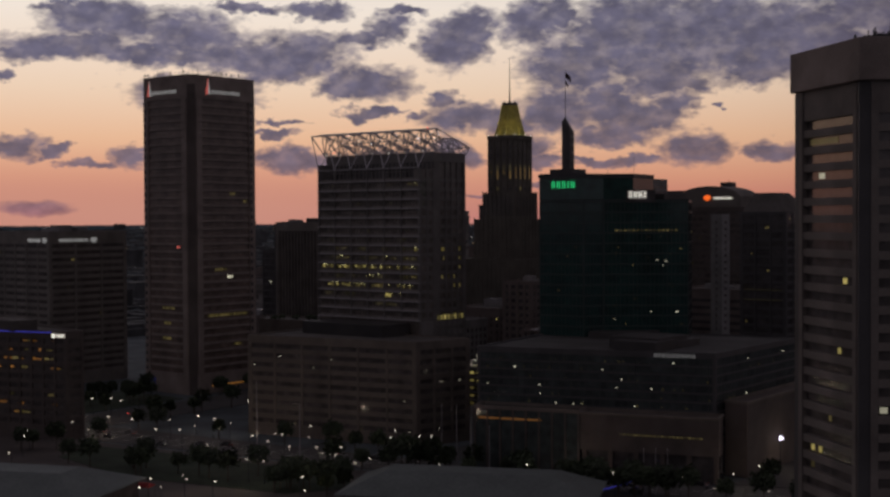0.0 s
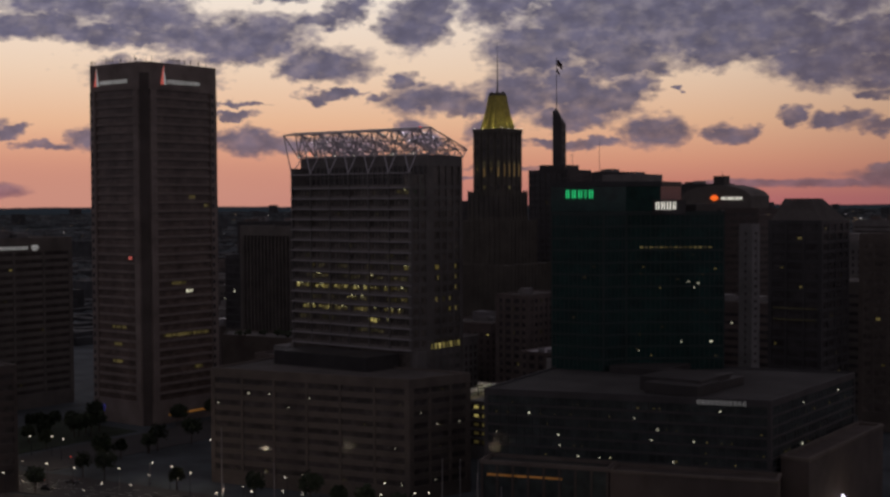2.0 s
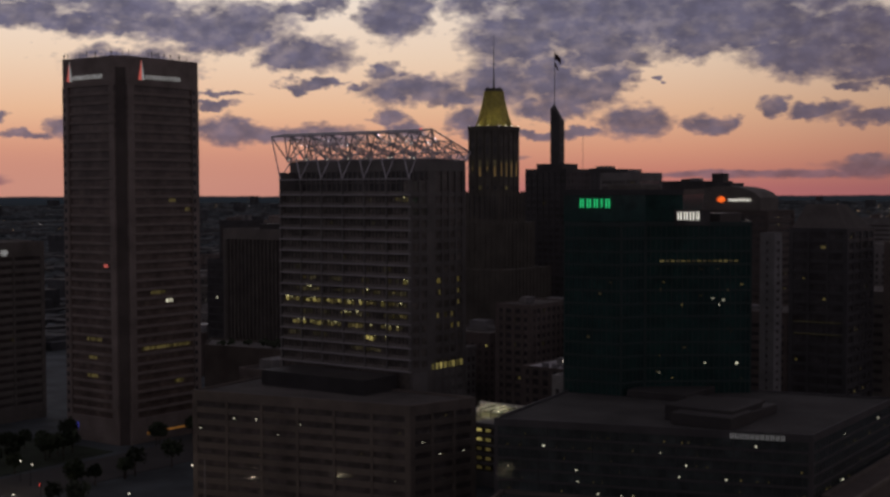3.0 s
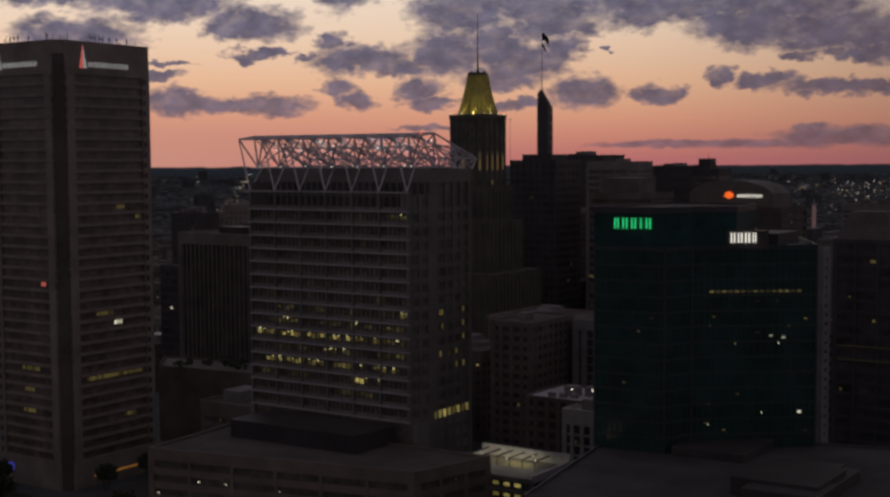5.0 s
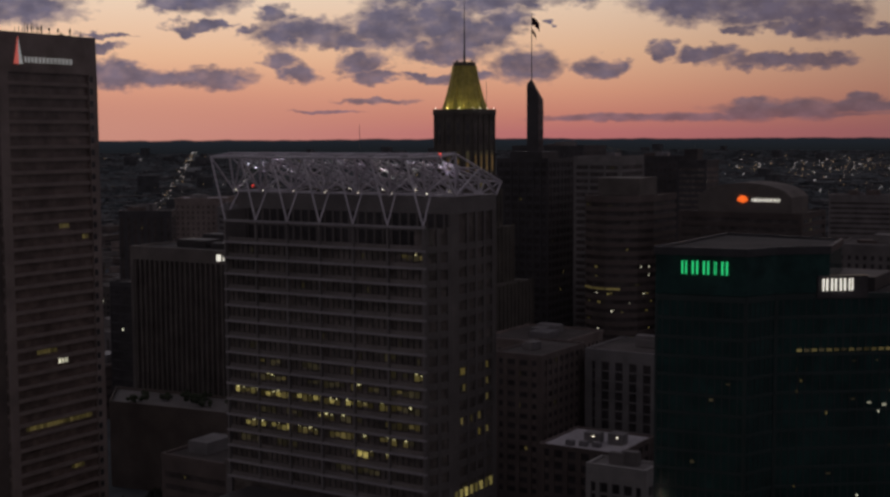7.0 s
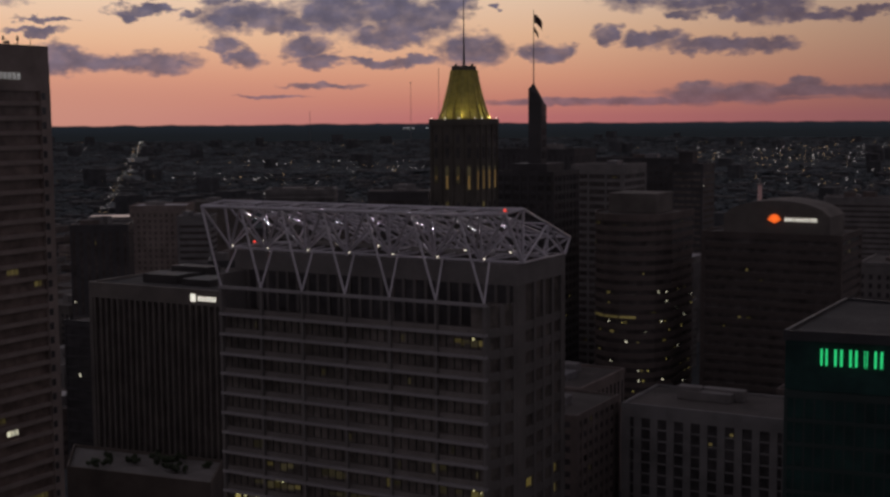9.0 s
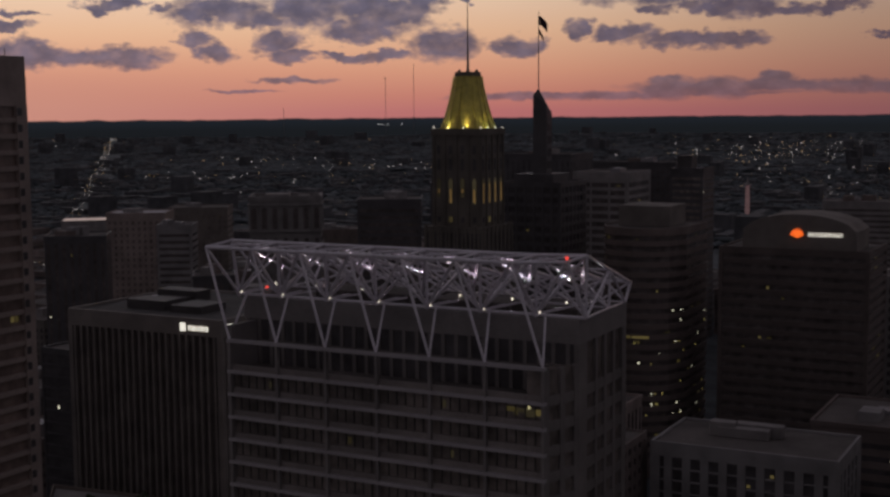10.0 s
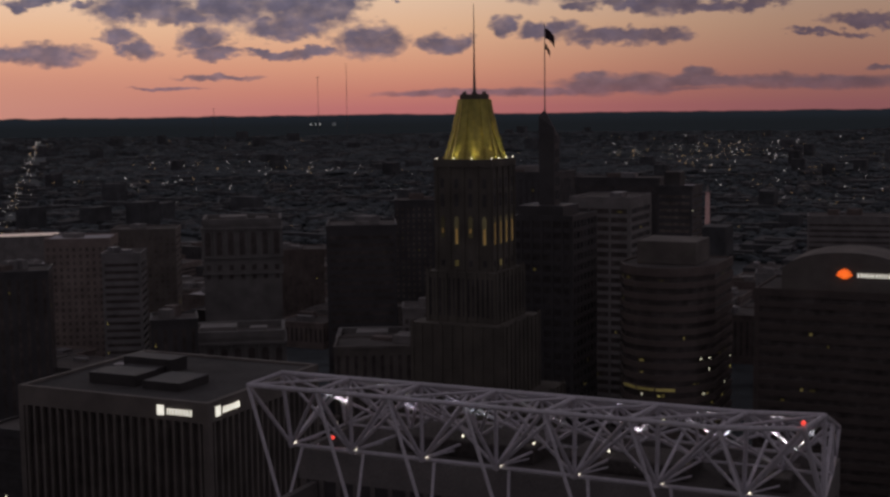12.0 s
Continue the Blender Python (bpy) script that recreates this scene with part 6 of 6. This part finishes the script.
# one blue-white floodlight on the side street
flood = thing("arena_floodlight", "bluish white floodlight on a short mast", "floodlight", (133, 24, 0))
bm = B()
bar(bm, (142.6, 20, 0), (142.6, 20, 9.2), 0.15, 6)
part("mast", bm, M["darkmetal"], flood)
for dx, dz in ((0, 0), (0.9, 0.3), (0.2, 0.9)):
    bm = B()
    gem(bm, (142.6 + dx, 20 - 0.4, 9.6 + dz), 0.42)
    part("lamp_head", bm, M["floodblue"], flood, "bluish white lamp")


def tall_pole(x, y, h):
    ob = thing("flagpole", "tall bare pale flagpole", "flagpole", (x, y, 0), "flagpoles")
    bm = B()
    bar(bm, (x, y, 0), (x, y, h), 0.20, 6, 0.08)
    part("pole", bm, M["frame"], ob)
    bm = B()
    gem(bm, (x, y, h + 0.15), 0.2)
    part("finial", bm, M["frame"], ob)


for x, y, h in ((-18, -70, 26), (26, -92, 24), (47, -44, 20), (52, -42, 20), (57, -40, 20), (61, -46, 18), (72, -50, 16), (128, -46, 14), (131, -44, 14), (134, -42, 14)):
    tall_pole(x, y, h)


def broadleaf(h, seed):
    rng = random.Random(seed)
    ob = thing("street_tree", "dark leafy street tree", "tree", (0, 0, 0), "street trees")
    bm = B()
    bar(bm, (0, 0, 0), (0, 0, h * 0.45), 0.24, 7, 0.15)
    for k in range(6):
        a = 6.283 * k / 6 + rng.random()
        bar(bm, (0, 0, h * rng.uniform(0.3, 0.45)), (math.cos(a) * h * 0.26, math.sin(a) * h * 0.26, h * rng.uniform(0.6, 0.8)), 0.11, 5, 0.04)
    part("trunk", bm, M["bark"], ob)
    verts, faces = [], []
    for k in range(420):
        a, e = rng.uniform(0, 6.283), math.asin(rng.uniform(-0.75, 1))
        r = rng.uniform(0.55, 1.0) * (1 + 0.22 * math.sin(3 * a + seed))
        c = Vector((math.cos(a) * math.cos(e) * h * 0.34 * r, math.sin(a) * math.cos(e) * h * 0.34 * r, h * 0.66 + math.sin(e) * h * 0.33 * r))
        n = len(verts)
        u = Vector((rng.gauss(0, 1), rng.gauss(0, 1), rng.gauss(0, 1))).normalized()
        w = u.orthogonal().normalized()
        s = rng.uniform(0.35, 0.75)
        for p in (u * s, w * s * 0.8, -u * s, -w * s * 0.8):
            verts.append(tuple(c + p))
        faces.append((n, n + 1, n + 2, n + 3))
    me = bpy.data.meshes.new("crown")
    me.from_pydata(verts, [], faces)
    me.materials.append(M["leaf"])
    crown = new("crown", me)
    crown.parent = ob
    return ob


kinds = [broadleaf(9.0, 1), broadleaf(11.0, 2), broadleaf(7.5, 3)]
rng = random.Random(90)
spots = []
for k in range(44):
    p, deg = along_street((k + 0.5) / 44 * 0.93)
    d = Vector((math.cos(radians(deg)), math.sin(radians(deg))))
    nrm = Vector((-d.y, d.x))
    for off in (14.0, -14.5):
        if rng.random() < 0.72:
            if off > 0 or not -120 < p.x < 20 or rng.random() < 0.12:
                spots.append(p + nrm * (off + rng.uniform(-0.8, 0.8)))
for cx, cy, sx, sy, count in ((-170, -19, 9, 14, 16), (-98, -110, 9, 8, 12), (-98, -85, 5, 4, 5), (-29, -116, 14, 5, 6), (-3, -112, 16, 5, 4), (-48, -36, 0, 0, 0),
                              (44, -100, 8, 6, 8), (27, -108, 9, 5, 8), (48, -52, 10, 4, 10), (96, -50, 20, 4, 16), (132, -47, 6, 4, 8)):
    for k in range(count):
        spots.append(Vector((rng.gauss(cx, sx), rng.gauss(cy, sy))))
for k in range(26):
    spots.append(Vector((rng.choice((-149, -111)), rng.uniform(-50, 120))))
spots = [p for p in spots if not (-55 < p.x < 25 and p.y > -46 + (p.x + 54) * 0.2) and not (30 < p.x < 142 and p.y > -46) and not (-52 < p.x < 30 and p.y < -150) and not (60 < p.x < 140 and p.y < -70)
         and not (p.x < -92 and p.y < -66)]
for k, p in enumerate(spots):
    src = kinds[k % 3]
    m = pose(p.x, p.y, 0.0, 0, 0, rng.uniform(0, 360))
    if k < 3:
        src.matrix_basis = m
    else:
        copy_thing(src, m)


def car():
    ob = thing("car", "parked or waiting car with small lights", "car", (0, 0, 0), "cars on the main street")
    bm = B()
    prism(bm, rect(-2.2, -0.9, 2.2, 0.9), 0.35, 0.95)
    bmesh.ops.bevel(bm, geom=bm.edges[:], offset=0.14, segments=2, affect="EDGES")
    part("body", bm, M["carpaint"], ob)
    bm = B()
    prism(bm, rect(-1.5, -0.78, 0.95, 0.78), 0.9, 1.45, rect(-1.0, -0.62, 0.45, 0.62))
    part("cabin", bm, M["black"], ob)
    for x in (-1.35, 1.35):
        for y in (-0.9, 0.9):
            bm = B()
            bar(bm, (x, y - 0.1, 0.33), (x, y + 0.1, 0.33), 0.33, 10)
            part("wheel", bm, M["tyre"], ob)
    for y in (-0.6, 0.6):
        bm = B()
        gem(bm, (2.16, y, 0.7), 0.12)
        part("headlight", bm, M["lamp"], ob, "white headlight")
        bm = B()
        gem(bm, (-2.16, y, 0.75), 0.1)
        part("tail_light", bm, M["red"], ob, "red tail light")
    return ob


first_car = car()
rng = random.Random(44)
for k in range(64):
    t = rng.uniform(0.12, 0.97)
    p, deg = along_street(t)
    d = Vector((math.cos(radians(deg)), math.sin(radians(deg))))
    lane = rng.choice((-9.0, -5.4, -1.8, 1.8, 5.4, 9.0))
    c = p + Vector((-d.y, d.x)) * lane
    m = pose(c.x, c.y, 0.12, 0, 0, deg + (180 if lane > 0 else 0))
    if k == 0:
        first_car.matrix_basis = m
    else:
        copy_thing(first_car, m)


# light that the lamps throw on the crossing
for x, y in ((-67, -58), (-43, -62), (-95, -84), (-120, -60), (-140, -70), (-16, -70), (14, -62), (28, -120), (60, -118), (20, -134), (-110, -82), (148, -20), (150, 20), (100, -44)):
    lamp = bpy.data.lights.new("street_lamp_light", "POINT")
    lamp.energy, lamp.color, lamp.shadow_soft_size = 430, (1.0, 0.80, 0.58), 0.35
    new("street_lamp_light", lamp).location = (x, y, 7.9)


def path_light():
    ob = thing("path_light", "short lamp post with a small bright globe", "street lamp", (0, 0, 0), "path lights")
    bm = B()
    bar(bm, (0, 0, 0), (0, 0, 3.9), 0.07, 6, 0.05)
    part("pole", bm, M["darkmetal"], ob)
    bm = B()
    gem(bm, (0, 0, 4.05), 0.17)
    part("globe", bm, M["lamp"], ob, "small glowing globe")
    return ob


rng = random.Random(61)
first_path_light = path_light()
first_path_light.location = (8.0, -96.0, 0.06)
for k in range(36):
    if k < 24:
        p, deg = along_street(rng.uniform(0.2, 0.9))
        d = Vector((math.cos(radians(deg)), math.sin(radians(deg))))
        p = p + Vector((-d.y, d.x)) * rng.choice((-13.2, 12.6, 12.8))
    else:
        p = Vector((rng.uniform(-70, 150), rng.uniform(-150, -76)))
    if -52 < p.x < 30 and p.y < -152 or 60 < p.x < 142 and -120 < p.y < -66:
        continue
    copy_thing(first_path_light, pose(p.x, p.y, 0.06))

awning = thing("red_awning", "red cafe awning on thin posts", "awning", (8, -143, 0))
bm = B()
prism(bm, turned(8, -143, 9, 5, 24), 3.6, 4.6, turned(8, -143, 6, 1.0, 24))
part("canopy", bm, M["redcloth"], awning, "faded red canvas")
for p in turned(8, -143, 8.4, 4.4, 24):
    bm = B()
    bar(bm, (p[0], p[1], 0), (p[0], p[1], 3.7), 0.06, 5)
    part("post", bm, M["darkmetal"], awning)
rail = thing("lit_railing", "waterside railing with a blue light line", "railing", (121, -48, 0))
bm = B()
slab_on(bm, (121, -62), (122, -35), 0, 27, 2.6, 2.85, 0, 0.15)
part("blue_light_line", bm, M["blue"], rail, "thin blue light line")
for k in range(10):
    bm = B()
    bar(bm, (121 + k * 0.11, -61.8 + k * 2.95, 0), (121 + k * 0.11, -61.8 + k * 2.95, 2.7), 0.05, 5)
    part("post", bm, M["darkmetal"], rail)


def traffic_light(x, y):
    ob = thing("traffic_light", "traffic signal showing red on a dark pole", "traffic light", (x, y, 0), "traffic lights")
    bm = B()
    bar(bm, (x, y, 0), (x, y, 5.4), 0.09, 6)
    part("pole", bm, M["darkmetal"], ob)
    bm = B()
    box(bm, x - 0.2, y - 0.2, 4.5, x + 0.2, y + 0.15, 5.5)
    part("housing", bm, M["darkmetal"], ob)
    bm = B()
    gem(bm, (x, y - 0.24, 5.2), 0.26)
    part("red_lens", bm, M["red"], ob, "glowing red lens")


for x, y in ((122, 113), (128, 113.5), (122, 100), (151, 32), (138, 35), (30, -40), (-108, -58)):
    traffic_light(x, y)
deck = thing("lit_parking_roof", "parking building with a brightly lit top deck", "parking building", (-850, 812, 0))
bm = B()
prism(bm, turned(-850, 822, 64, 30, 40), land_height(-850, 822) - 4, 36.5)
part("wall", bm, M["precast"], deck)
# top surface glows by itself to look lamp-lit
bm = B()
prism(bm, turned(-850, 822, 60, 26, 40), 36.5, 37.0)
part("lit_deck", bm, M["litdeck"], deck, "deck surface given a pinkish white glow")
